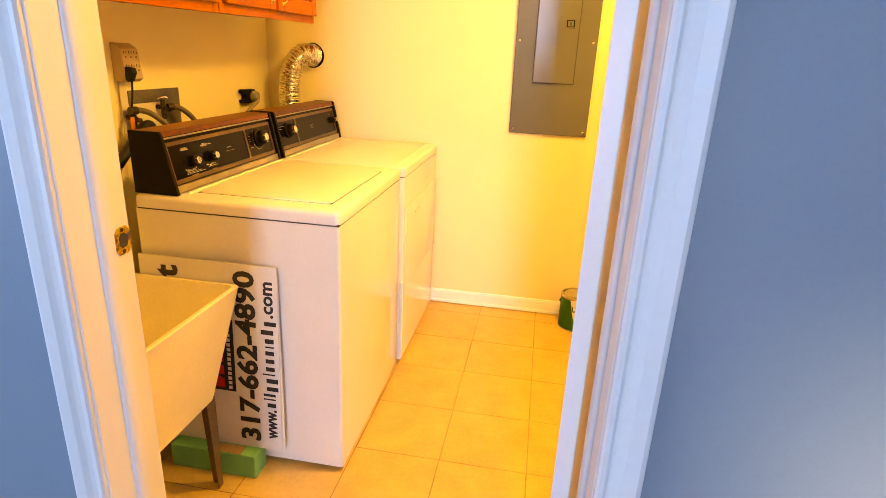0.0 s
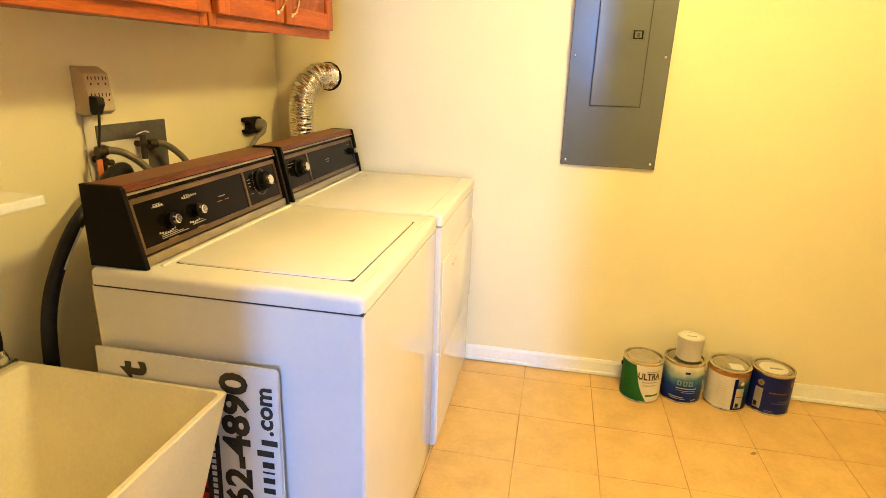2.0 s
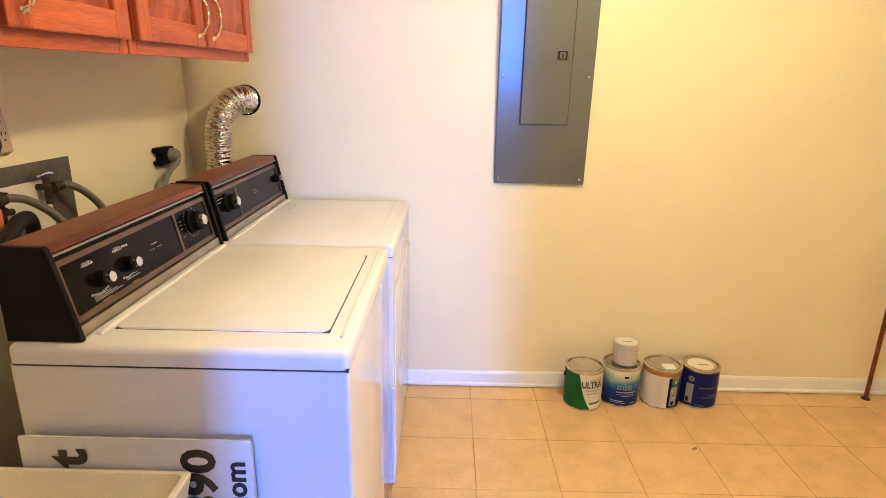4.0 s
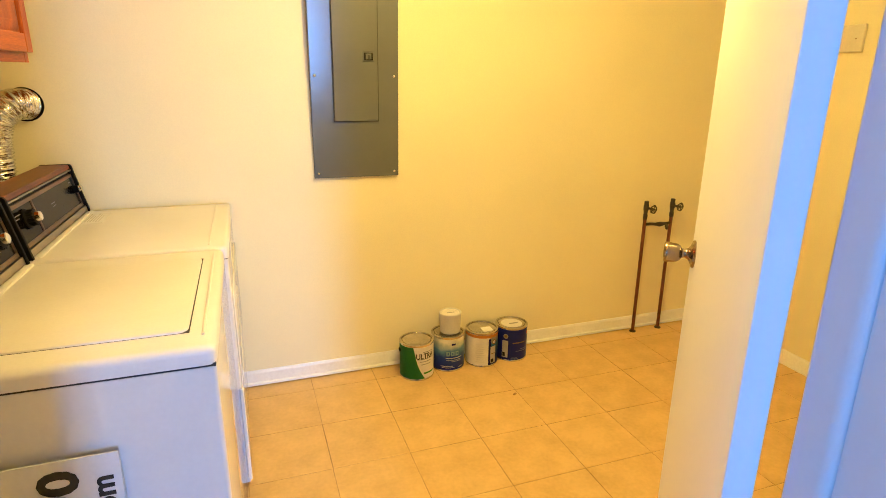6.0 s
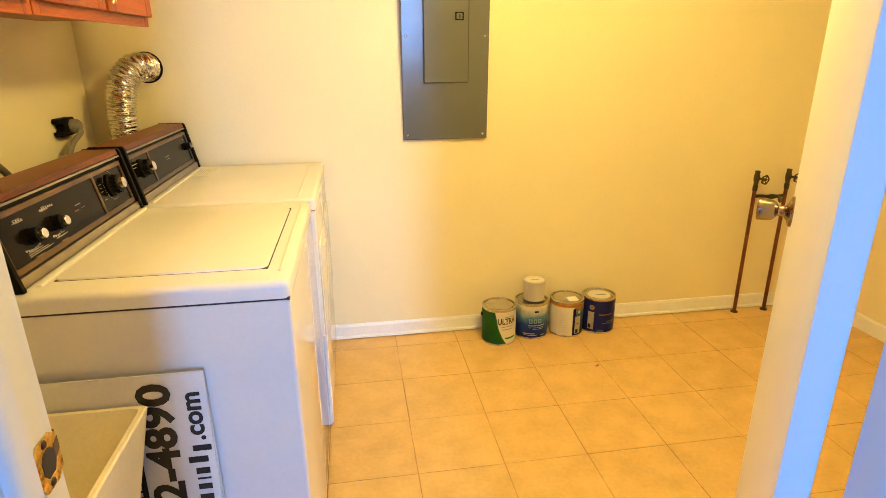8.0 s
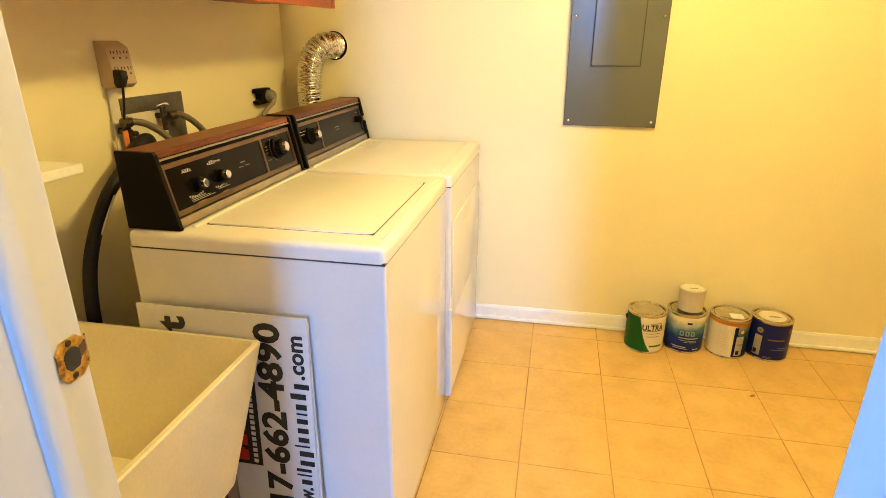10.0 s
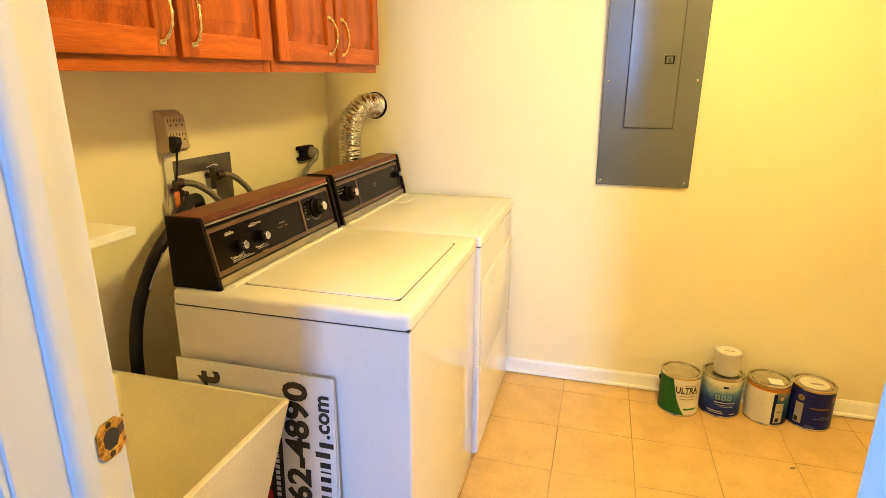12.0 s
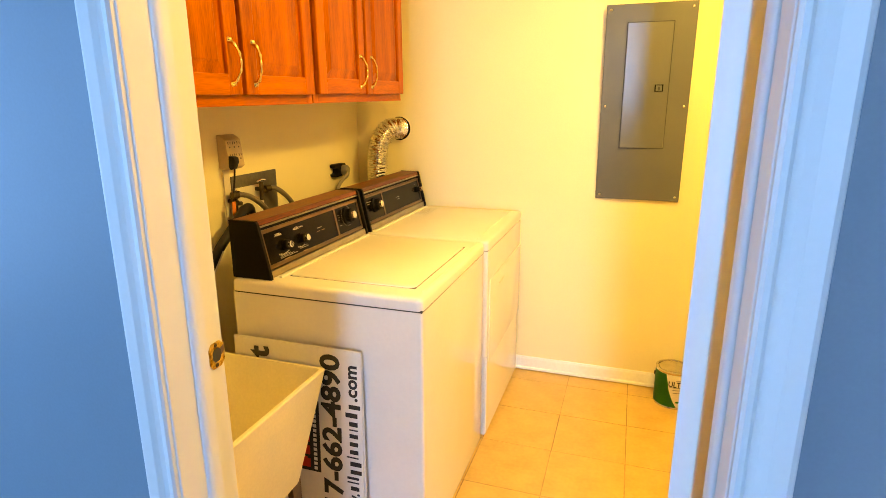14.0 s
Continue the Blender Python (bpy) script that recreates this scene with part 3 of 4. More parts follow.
def console(machine, y0, y1, split, dial_y):
    """The tilted control console: end caps, wood-print top, framed smoked panel."""
    c = part("console", prism([(XB + 0.002, TOP + 0.001), (XB + 0.002, TZ - 0.012), (TX - 0.010, TZ - 0.012), (FX - 0.014, TOP + 0.001)], y0 + 0.012, y1 - 0.012, "y"), M_BLACK, machine, "dark control console with a wood print top")
    endp = [(XB, TOP + 0.0006), (XB, TZ + 0.001), (TX + 0.002, TZ + 0.001), (TX + 0.008, TZ - 0.006), (FX + 0.006, TOP + 0.003), (FX + 0.006, TOP + 0.0006)]
    for a in (y0, y1 - 0.014):
        part("end_cap", prism(endp, a, a + 0.014, "y", 0.002), M_BLACK, c)
    part("wood_top", prism([(XB + 0.004, TZ - 0.012), (XB + 0.004, TZ), (TX, TZ), (TX + 0.0045, TZ - 0.016), (TX - 0.002, TZ - 0.018), (TX - 0.004, TZ - 0.012)], y0 + 0.0145, y1 - 0.0145, "y", 0.0015), M_CONSOLEWOOD, c, "walnut print top")
    part("light_strip", face_box(y0 + 0.015, y1 - 0.015, SL - 0.024, SL - 0.019, -0.013, 0.002), M_STRIP, c)
    part("foot_strip", face_box(y0 + 0.015, y1 - 0.015, 0.004, 0.026, -0.013, 0.001), M_STRIP, c, "brushed silver strip")
    ya, yb, va, vb = y0 + 0.020, y1 - 0.020, 0.030, SL - 0.034
    fr_ = face_box(ya, yb, va, va + 0.013, -0.012, -0.003)
    for q in ((ya, yb, vb - 0.012, vb), (ya, ya + 0.010, va + 0.013, vb - 0.012), (yb - 0.010, yb, va + 0.013, vb - 0.012), (split - 0.005, split + 0.005, va + 0.013, vb - 0.012)):
        merge(fr_, face_box(*q, -0.012, -0.003))
    part("bronze_frame", fr_, M_BRONZE, c)
    for a, b in ((ya + 0.010, split - 0.005), (split + 0.005, yb - 0.010)):
        part("panel", face_box(a, b, va + 0.013, vb - 0.012, -0.012, -0.0055), M_PANEL, c)
    return c


def bars(c, rows, material):
    """Fine lines of print: y, v, length, height."""
    for y, v, ln, h in rows:
        part("print", face_box(y, y + ln, v, v + h, -0.0056, -0.0049), material, c)


def shell(x0, x1, y0, y1, z0, z1, r, top):
    """A sheet metal box with rounded uprights and, where asked, a rounded upper rim."""
    b = box(x0, x1, y0, y1, z0, z1)
    pick = [e for e in b.edges if abs(e.verts[0].co.z - e.verts[1].co.z) > 0.01 or (top and all(v.co.z > z1 - 1e-5 for v in e.verts))]
    bmesh.ops.bevel(b, geom=pick, offset=r, segments=4, affect="EDGES", profile=0.5)
    return b


def washer():
    y0, y1 = 2.886, 3.606
    w = thing("washing_machine", ((XB + XF) / 2, (y0 + y1) / 2, 0), "white top-loading washing machine with a dark control console", "washer")
    part("cabinet", shell(XB, XF, y0, y1, 0.018, SEAM - 0.0048, 0.010, False), M_ENAMEL, w, "", True)
    part("seam", box(XB + 0.01, XF - 0.0016, y0 + 0.0016, y1 - 0.0016, SEAM - 0.006, SEAM + 0.002), M_SEAM, w)
    part("top", shell(XB + 0.001, XF + 0.001, y0 - 0.001, y1 + 0.001, SEAM, TOP, 0.017, True), M_TOPENAMEL, w, "", True)
    lx0, lx1, ly0, ly1 = -1.918, -1.480, y0 + 0.080, y1 - 0.098
    part("lid_gap", box(lx0 + 0.003, lx1 + 0.0026, ly0 - 0.0004, ly1 + 0.0006, TOP - 0.003, TOP + 0.0008, 0), M_SEAM, w)
    lid = box(lx0, lx1, ly0, ly1, TOP - 0.004, TOP + 0.005)
    vert = [e for e in lid.edges if abs(e.verts[0].co.z - e.verts[1].co.z) > 0.004]
    bmesh.ops.bevel(lid, geom=vert, offset=0.022, segments=5, affect="EDGES", profile=0.5)
    up = [e for e in lid.edges if all(v.co.z > TOP + 0.004 for v in e.verts)]
    bmesh.ops.bevel(lid, geom=up, offset=0.003, segments=2, affect="EDGES", profile=0.5)
    part("lid", lid, M_TOPENAMEL, w, "", True)
    part("front_crease", box(-1.453, -1.447, ly0 - 0.02, ly1 + 0.050, TOP - 0.001, TOP + 0.0036, 0.0015), M_TOPENAMEL, w)
    part("hinge_rail", box(-1.936, -1.924, y0 + 0.05, y1 - 0.02, TOP - 0.002, TOP + 0.006, 0.002), M_TOPENAMEL, w)
    part("hinge_plug", lathe([(0, 0.003), (0.004, 0.002), (0.005, 0)], Matrix.Translation((-1.905, ly0 + 0.008, TOP + 0.0005)), 10), M_SEAM, w)
    c = console(w, y0 + 0.012, y1, 3.385, 3.47)
    knob(3.475, 0.105, 0.026, w, c, True)
    knob(3.030, 0.088, 0.018, w, c, False)
    knob(3.135, 0.088, 0.018, w, c, False)
    for ix, yy in enumerate((2.985, 2.995, 3.10)):
        bars(c, [(yy, 0.126 - 0.001 * ix, 0.030, 0.0022), (yy + 0.004, 0.132, 0.018, 0.0018)], M_GREYINK)
    bars(c, [(2.99, 0.050 + 0.004 * i, 0.10 - 0.02 * i, 0.0018) for i in range(3)] + [(3.11, 0.055, 0.055, 0.002), (3.12, 0.061, 0.035, 0.0016)], M_GREYINK)
    bars(c, [(3.01, 0.043, 0.035, 0.0022), (3.125, 0.043, 0.03, 0.0022), (3.235, 0.088, 0.022, 0.002), (3.27, 0.088, 0.02, 0.002)], M_GOLDINK)
    bars(c, [(3.245, 0.100, 0.03, 0.0024), (3.405, 0.118, 0.014, 0.0016), (3.405, 0.108, 0.014, 0.0016), (3.405, 0.098, 0.012, 0.0016), (3.405, 0.075, 0.018, 0.0016), (3.54, 0.082, 0.016, 0.0018)], M_GREYINK)
    for yy, v, n in ((2.990, 0.127, 4), (3.095, 0.127, 7), (2.985, 0.058, 7), (3.100, 0.058, 5)):
        for i in range(n):
            bars(c, [(yy + 0.009 * i, v + 0.0016 * abs(i - (n - 1) / 2) * (1 if v < 0.1 else -0.3), 0.0058, 0.0046)], M_WHITEINK)
    b = bmesh.new()
    for i in range(30):
        a = math.pi * (0.15 + 1.7 * i / 30)
        q = box(-0.0006, 0.0006, -0.002, 0.002, 0, 0.0006)
        q.transform(face_matrix(3.475, 0.105, -0.0056) @ Matrix.Translation((0.041 * math.sin(a), 0.041 * math.cos(a), 0)) @ pose(0, 0, 0, 0, 0, -math.degrees(a)))
        merge(b, q)
    tagged(part("dial_marks", b, M_GREYINK, c), kind="stuff")
    for xx in (XB + 0.05, XF - 0.05):
        for yy in (y0 + 0.05, y1 - 0.05):
            part("foot", lathe([(0, 0.0), (0.02, 0.0), (0.02, 0.012), (0.008, 0.014), (0.008, 0.03)], Matrix.Translation((xx, yy, 0)), 14), M_RUBBER, w)


def dryer():
    y0, y1 = 3.628, 4.338
    xf = XF + 0.012
    w = thing("dryer", ((XB + xf) / 2, (y0 + y1) / 2, 0), "white clothes dryer with a dark control console", "dryer")
    part("cabinet", shell(XB, xf, y0, y1, 0.018, SEAM - 0.0040, 0.008, False), M_ENAMEL, w, "", True)
    part("seam", box(XB + 0.01, xf - 0.003, y0 + 0.004, y1 - 0.004, SEAM - 0.004, SEAM + 0.002), M_SEAM, w)
    part("top", shell(XB + 0.001, xf + 0.001, y0 - 0.001, y1 + 0.001, SEAM, TOP, 0.013, True), M_TOPENAMEL, w, "", True)
    part("front_crease", box(-1.472, -1.466, y0 + 0.03, y1 - 0.03, TOP - 0.001, TOP + 0.0034, 0.0014), M_TOPENAMEL, w)
    part("hinge_rail", box(-1.936, -1.926, y0 + 0.03, y1 - 0.02, TOP - 0.002, TOP + 0.005, 0.002), M_TOPENAMEL, w)
    d = part("door", box(xf - 0.002, xf + 0.005, y0 + 0.030, y1 - 0.008, 0.36, SEAM - 0.135, 0.003, 3), M_ENAMEL, w, "", True)
    part("door_gap", box(xf - 0.001, xf + 0.002, y0 + 0.029, y1 - 0.007, 0.359, SEAM - 0.134), M_GREYPAPER, d)
    part("door_pull", box(xf + 0.004, xf + 0.010, y0 + 0.20, y0 + 0.29, SEAM - 0.20, SEAM - 0.19, 0.003), M_GREYPAPER, d)
    part("edge_trim", box(xf - 0.008, xf + 0.006, y0 - 0.006, y0 + 0.004, 0.030, 0.40, 0.003), M_ENAMEL, w)
    c = console(w, y0 + 0.004, y1 - 0.004, 3.835, 3.74)
    knob(3.745, 0.105, 0.025, w, c, True)
    knob(4.285, 0.100, 0.015, w, c, False)
    bars(c, [(3.67, 0.115, 0.03, 0.002), (3.67, 0.125, 0.05, 0.002), (3.99, 0.10, 0.04, 0.002), (4.00, 0.09, 0.03, 0.0018), (4.25, 0.13, 0.02, 0.0018)], M_GREYINK)
    bars(c, [(3.70, 0.040, 0.012, 0.002), (3.76, 0.040, 0.012, 0.002)], M_GOLDINK)
    for xx in (XB + 0.05, xf - 0.05):
        for yy in (y0 + 0.05, y1 - 0.05):
            part("foot", lathe([(0, 0.0), (0.02, 0.0), (0.02, 0.012), (0.008, 0.014), (0.008, 0.03)], Matrix.Translation((xx, yy, 0)), 14), M_RUBBER, w)


washer()
dryer()
ns = thing("notice_card", (-1.88, 4.2, TOP), "small white printed card lying on the dryer", "card")
part("card", box(-1.922, -1.853, 4.095, 4.262, TOP + 0.0002, TOP + 0.0022, 0.0008), M_SIGN, ns)
nb = bmesh.new()
for i in range(6):
    box(-1.915 + 0.009 * i, -1.912 + 0.009 * i, 4.11, 4.25 - 0.02 * (i % 3), TOP + 0.0021, TOP + 0.0025, bm=nb)
part("print", nb, M_GREYPAPER, ns)

# ---- breaker panel ----
PX0, PX1, PZ0, PZ1 = -1.046, -0.658, 0.990, 1.884
LEAN = 0.045  # the cover leans a little out of the wall
bp_ = thing("breaker_panel", ((PX0 + PX1) / 2, Y1, PZ0), "grey steel breaker panel on the wall", "electric panel")
cv = box(PX0, PX1, Y1 - 0.012, Y1 - 0.0005, PZ0, PZ1, 0.003, 2)
for v in cv.verts:
    if v.co.y < Y1 - 0.004:
        v.co.y -= (v.co.z - PZ0) * LEAN + (v.co.x - PX0) * 0.020
part("cover", cv, M_GREYMETAL, bp_)
dx0, dx1, dz0, dz1 = -0.948, -0.752, 1.243, 1.803


def lean(bm):
    for v in bm.verts:
        v.co.y -= (v.co.z - PZ0) * LEAN
    return bm


pv = box(dx0, dx1, Y1 - 0.022, Y1 - 0.0125, dz0, dz1, 0.002, 2)
for v in pv.verts:
    if v.co.y < Y1 - 0.016:
        v.co.y -= (dx1 - v.co.x) * 0.024
lean(pv)
part("door_gap", lean(box(dx0 - 0.003, dx1 + 0.003, Y1 - 0.0205, Y1 - 0.0115, dz0 - 0.003, dz1 + 0.003)), M_SEAM, bp_)
pd = part("door", pv, M_GREYMETAL, bp_)
lt = part("latch", lean(box(-0.818, -0.768, Y1 - 0.0260, Y1 - 0.0190, 1.496, 1.538, 0.002)), M_GREYMETAL, pd)
part("latch_frame", lean(box(-0.812, -0.774, Y1 - 0.0268, Y1 - 0.0255, 1.501, 1.533, 0.0007)), M_BLACK, pd)
part("latch_slide", lean(box(-0.806, -0.780, Y1 - 0.0285, Y1 - 0.0262, 1.505, 1.529, 0.001)), M_GREYMETAL, pd)
part("latch_slot", lean(box(-0.797, -0.788, Y1 - 0.0292, Y1 - 0.0282, 1.507, 1.523)), M_SEAM, pd)
for sx in (PX0 + 0.020, PX1 - 0.020):
    for sz in (PZ0 + 0.022, 1.436, PZ1 - 0.022):
        part("screw", lathe([(0, 0.0035), (0.004, 0.003), (0.0062, 0.001), (0.0065, 0)], Matrix.Translation((sx, Y1 - 0.012 - (sz - PZ0) * LEAN - (sx - PX0) * 0.020, sz)) @ pose(0, 0, 0, 90, 0, 0), 14), M_CHROME, bp_, "", True)

# ---- vent duct from the dryer into the wall ----
vd = thing("vent_duct", (-2.16, 4.30, 0.3), "crinkled silver foil dryer duct bending into the wall", "duct")
vpath = [(-2.190, 4.262, 0.30), (-2.190, 4.258, 0.70), (-2.190, 4.252, 1.00), (-2.186, 4.248, 1.16), (-2.170, 4.254, 1.255), (-2.135, 4.285, 1.312), (-2.108, 4.330, 1.321), (-2.100, 4.368, 1.319)]
part("foil_hose", tube(vpath, 0.053, 28, 56, 0.0034, 0.0145), M_FOIL, vd, "", True)
vr = lathe([(0.050, 0.0), (0.063, 0.0), (0.063, 0.002), (0.058, 0.003), (0.050, 0.003), (0.050, 0)], Matrix.Translation((-2.104, Y1, 1.319)) @ pose(0, 0, 0, 90, 0, 0), 32)
part("wall_ring", vr, M_BLACK, vd, "dark ring round the wall opening", True)

# ---- outlets, laundry valves, hoses ----
ot = thing("outlet_adapter", (X0, 3.28, 1.21), "beige six-way plug adapter on the wall", "outlet")
oz0, oz1, oy0, oy1 = 1.208, 1.338, 3.212, 3.300
part("housing", prism([(X0, oz0 + 0.006), (X0 + 0.034, oz0), (X0 + 0.052, oz0 + 0.012), (X0 + 0.040, oz1 - 0.018), (X0 + 0.012, oz1), (X0, oz1)], oy0, oy1, "y", 0.003), M_BEIGE, ot, "", True)


def slot(y, f, dy, dz):
    """A slot in the sloping face: f goes from foot to head."""
    xx = X0 + 0.052 - 0.012 * f
    zz = oz0 + 0.012 + (oz1 - oz0 - 0.030) * f
    part("slot", box(xx - 0.002, xx + 0.0012, y - dy, y + dy, zz - dz, zz + dz), M_SEAM, ot)


for i in range(3):
    yc = oy0 + 0.018 + 0.026 * i
    for f in (0.82, 0.38):
        slot(yc - 0.006, f + 0.05, 0.001, 0.005)
        slot(yc + 0.006, f + 0.05, 0.001, 0.004)
        slot(yc, f - 0.10, 0.0022, 0.0026)
wp = thing("wall_outlet_plate", (X0, 3.25, 1.1), "ivory wall plate below the adapter", "outlet plate")
part("plate", box(X0 + 0.0004, X0 + 0.006, 3.226, 3.262, 0.985, 1.206, 0.002), M_IVORY, wp)

pc = thing("power_cord", (X0 + 0.06, 3.25, 1.0), "black plug with its cord", "cord")
part("plug", prism([(X0 + 0.049, 1.222), (X0 + 0.052, 1.262), (X0 + 0.078, 1.258), (X0 + 0.080, 1.240), (X0 + 0.068, 1.214), (X0 + 0.056, 1.210)], 3.206, 3.232, "y", 0.003), M_RUBBER, pc, "", True)
part("cord", tube([(X0 + 0.066, 3.219, 1.218), (X0 + 0.060, 3.219, 1.17), (X0 + 0.052, 3.217, 1.12), (X0 + 0.048, 3.214, 1.06), (X0 + 0.052, 3.212, 0.98), (X0 + 0.070, 3.210, 0.80)], 0.0035, 8), M_RUBBER, pc, "", True)

vb_ = thing("laundry_valve_box", (X0, 3.415, 0.95), "dark metal laundry valve plate with taps", "valve box")
part("plate", box(X0 + 0.0004, X0 + 0.006, 3.268, 3.563, 0.915, 1.176, 0.0015), M_GALV, vb_)
part("recess", box(X0 + 0.0058, X0 + 0.0068, 3.276, 3.462, 0.93, 1.128), M_IVORY, vb_, "pale inside of the recess")


def tap(y, z):
    b = tube([(X0 + 0.006, y, z), (X0 + 0.030, y, z), (X0 + 0.045, y, z - 0.004)], 0.009, 10, 4)
    merge(b, tube([(X0 + 0.034, y, z + 0.030), (X0 + 0.034, y, z), (X0 + 0.034, y, z - 0.045)], 0.0095, 10, 4))
    merge(b, tube([(X0 + 0.034, y - 0.004, z - 0.008), (X0 + 0.038, y + 0.030, z - 0.012)], 0.0085, 10, 3))
    t_ = part("tap", b, M_VALVE, vb_, "", True)
    h = tube([(X0 + 0.034, y - 0.026, z + 0.034), (X0 + 0.034, y, z + 0.038), (X0 + 0.034, y + 0.026, z + 0.034)], 0.0045, 8, 4)
    part("tap_handle", h, M_CHROME, t_, "", True)


tap(3.415, 1.110)
tap(3.245, 1.085)
hz = thing("fill_hose", (X0 + 0.05, 3.5, 1.0), "grey ribbed water hose on the tap", "hose", "washer fill hoses")
part("hose", tube([(X0 + 0.040, 3.450, 1.110), (X0 + 0.055, 3.480, 1.105), (X0 + 0.072, 3.512, 1.080), (X0 + 0.092, 3.538, 1.038), (X0 + 0.112, 3.556, 0.97), (X0 + 0.130, 3.56, 0.85), (X0 + 0.14, 3.55, 0.70)], 0.0105, 12, 8), M_GREYHOSE, hz, "", True)
part("collar", tube([(X0 + 0.036, 3.436, 1.108), (X0 + 0.044, 3.460, 1.109)], 0.014, 12, 3), M_VALVE, hz, "", True)
hz2 = thing("fill_hose", (X0 + 0.05, 3.3, 1.0), "grey ribbed water hose beside the cord", "hose", "washer fill hoses")
part("hose", tube([(X0 + 0.048, 3.222, 1.112), (X0 + 0.056, 3.262, 1.110), (X0 + 0.068, 3.302, 1.094), (X0 + 0.098, 3.338, 1.050), (X0 + 0.125, 3.36, 0.98), (X0 + 0.14, 3.37, 0.85), (X0 + 0.14, 3.37, 0.70)], 0.0105, 12, 8), M_GREYHOSE, hz2, "", True)
part("collar", tube([(X0 + 0.046, 3.214, 1.112), (X0 + 0.052, 3.240, 1.112)], 0.014, 12, 3), M_VALVE, hz2, "", True)
part("tag", box(X0 + 0.056, X0 + 0.059, 3.196, 3.216, 1.040, 1.092, 0.001), M_ORANGETAG, hz2, "orange paper tag")
dh = thing("drain_hose", (X0 + 0.1, 3.0, 0), "thick black washer drain hose", "hose")
part("hose", tube([(X0 + 0.030, 3.340, 0.90), (X0 + 0.040, 3.330, 1.000), (X0 + 0.060, 3.295, 1.052), (X0 + 0.080, 3.235, 1.058), (X0 + 0.100, 3.175, 1.040), (X0 + 0.110, 3.110, 1.002), (X0 + 0.110, 3.030, 0.940), (X0 + 0.108, 2.965, 0.850), (X0 + 0.108, 2.925, 0.760), (X0 + 0.110, 2.905, 0.650), (X0 + 0.115, 2.900, 0.50), (X0 + 0.12, 2.905, 0.020)], 0.0175, 16, 8), M_RUBBER, dh, "", True)
part("printed_stripe", tube([(X0 + 0.1275, 3.040, 0.945), (X0 + 0.1262, 2.992, 0.885), (X0 + 0.126, 2.972, 0.855)], 0.0035, 6, 5), M_GREYPAPER, dh)

dp = thing("dryer_plug", (X0, 4.11, 1.1), "black dryer outlet with a grey cord plugged in", "outlet")
part("socket", prism([(4.040, 1.128), (4.040, 1.140), (4.048, 1.147), (4.152, 1.146), (4.166, 1.132), (4.166, 1.096), (4.152, 1.082), (4.052, 1.080), (4.040, 1.088), (4.040, 1.098), (4.058, 1.098), (4.066, 1.104), (4.068, 1.113), (4.066, 1.122), (4.058, 1.128)], X0 + 0.0004, X0 + 0.030, "x", 0.003), M_BLACK, dp, "", True)
part("plug_head", lathe([(0, 0.034), (0.020, 0.032), (0.026, 0.024), (0.027, 0.0)], Matrix.Translation((X0 + 0.028, 4.128, 1.112)) @ pose(0, 0, 0, 0, 90, 0), 20), M_GREYCORD, dp, "", True)
part("cord", tube([(X0 + 0.052, 4.128, 1.110), (X0 + 0.066, 4.105, 1.090), (X0 + 0.066, 4.030, 1.060), (X0 + 0.062, 3.975, 1.00), (X0 + 0.062, 3.95, 0.90), (X0 + 0.080, 3.95, 0.75)], 0.0095, 12, 8), M_GREYCORD, dp, "", True)

# ---- shelf over the sink ----
sh = thing("wall_shelf", (X0, 2.7, 1.044), "small white wall shelf above the laundry sink", "shelf")
part("board", box(X0, X0 + 0.198, 2.30, 2.886, 1.044, 1.067, 0.003), M_BASE, sh)
part("bracket", box(X0, X0 + 0.10, 2.45, 2.47, 0.97, 1.0445, 0.002), M_TRIM, sh)

# ---- laundry sink ----
RZ, TB = 0.662, 0.335
SX0, SX1, SY0, SY1 = -2.340, -1.732, 2.262, 2.850
sk = thing("laundry_sink", ((SX0 + SX1) / 2, (SY0 + SY1) / 2, 0), "white plastic laundry sink on brown metal legs", "sink")


def ring(b, inset_x0, inset_x1, inset_y, z, r):
    """A rounded rectangle of vertices."""
    x0, x1, y0, y1 = SX0 + inset_x0, SX1 - inset_x1, SY0 + inset_y, SY1 - inset_y
    out = []
    for cx, cy, a0 in ((x1 - r, y1 - r, 0), (x0 + r, y1 - r, 90), (x0 + r, y0 + r, 180), (x1 - r, y0 + r, 270)):
        for i in range(5):
            a = radians(a0 + 90 * i / 4)
            out.append(b.verts.new((cx + r * math.cos(a), cy + r * math.sin(a), z)))
    return out


tb = bmesh.new()
levels = [(0.060, 0.040, 0.105, TB, 0.03), (0.0, 0.0, 0.0, RZ - 0.004, 0.008), (0.003, 0.003, 0.003, RZ, 0.008), (0.085, 0.012, 0.012, RZ, 0.012), (0.088, 0.014, 0.014, RZ - 0.004, 0.014), (0.140, 0.060, 0.125, TB + 0.022, 0.05), (0.17, 0.10, 0.16, TB + 0.012, 0.05)]
rr_ = [ring(tb, *lv) for lv in levels]
for p, q in zip(rr_, rr_[1:]):
    for i in range(len(p)):
        tb.faces.new((p[i], p[(i + 1) % len(p)], q[(i + 1) % len(p)], q[i]))
tb.faces.new(rr_[0][::-1])
tb.faces.new(rr_[-1])
part("tub", tb, M_TUB, sk, "", True)
part("drain", lathe([(0, 0.002), (0.028, 0.002), (0.034, 0.005), (0.036, 0.0)], Matrix.Translation(((SX0 + SX1) / 2, (SY0 + SY1) / 2, TB + 0.012)), 20), M_CHROME, sk, "", True)
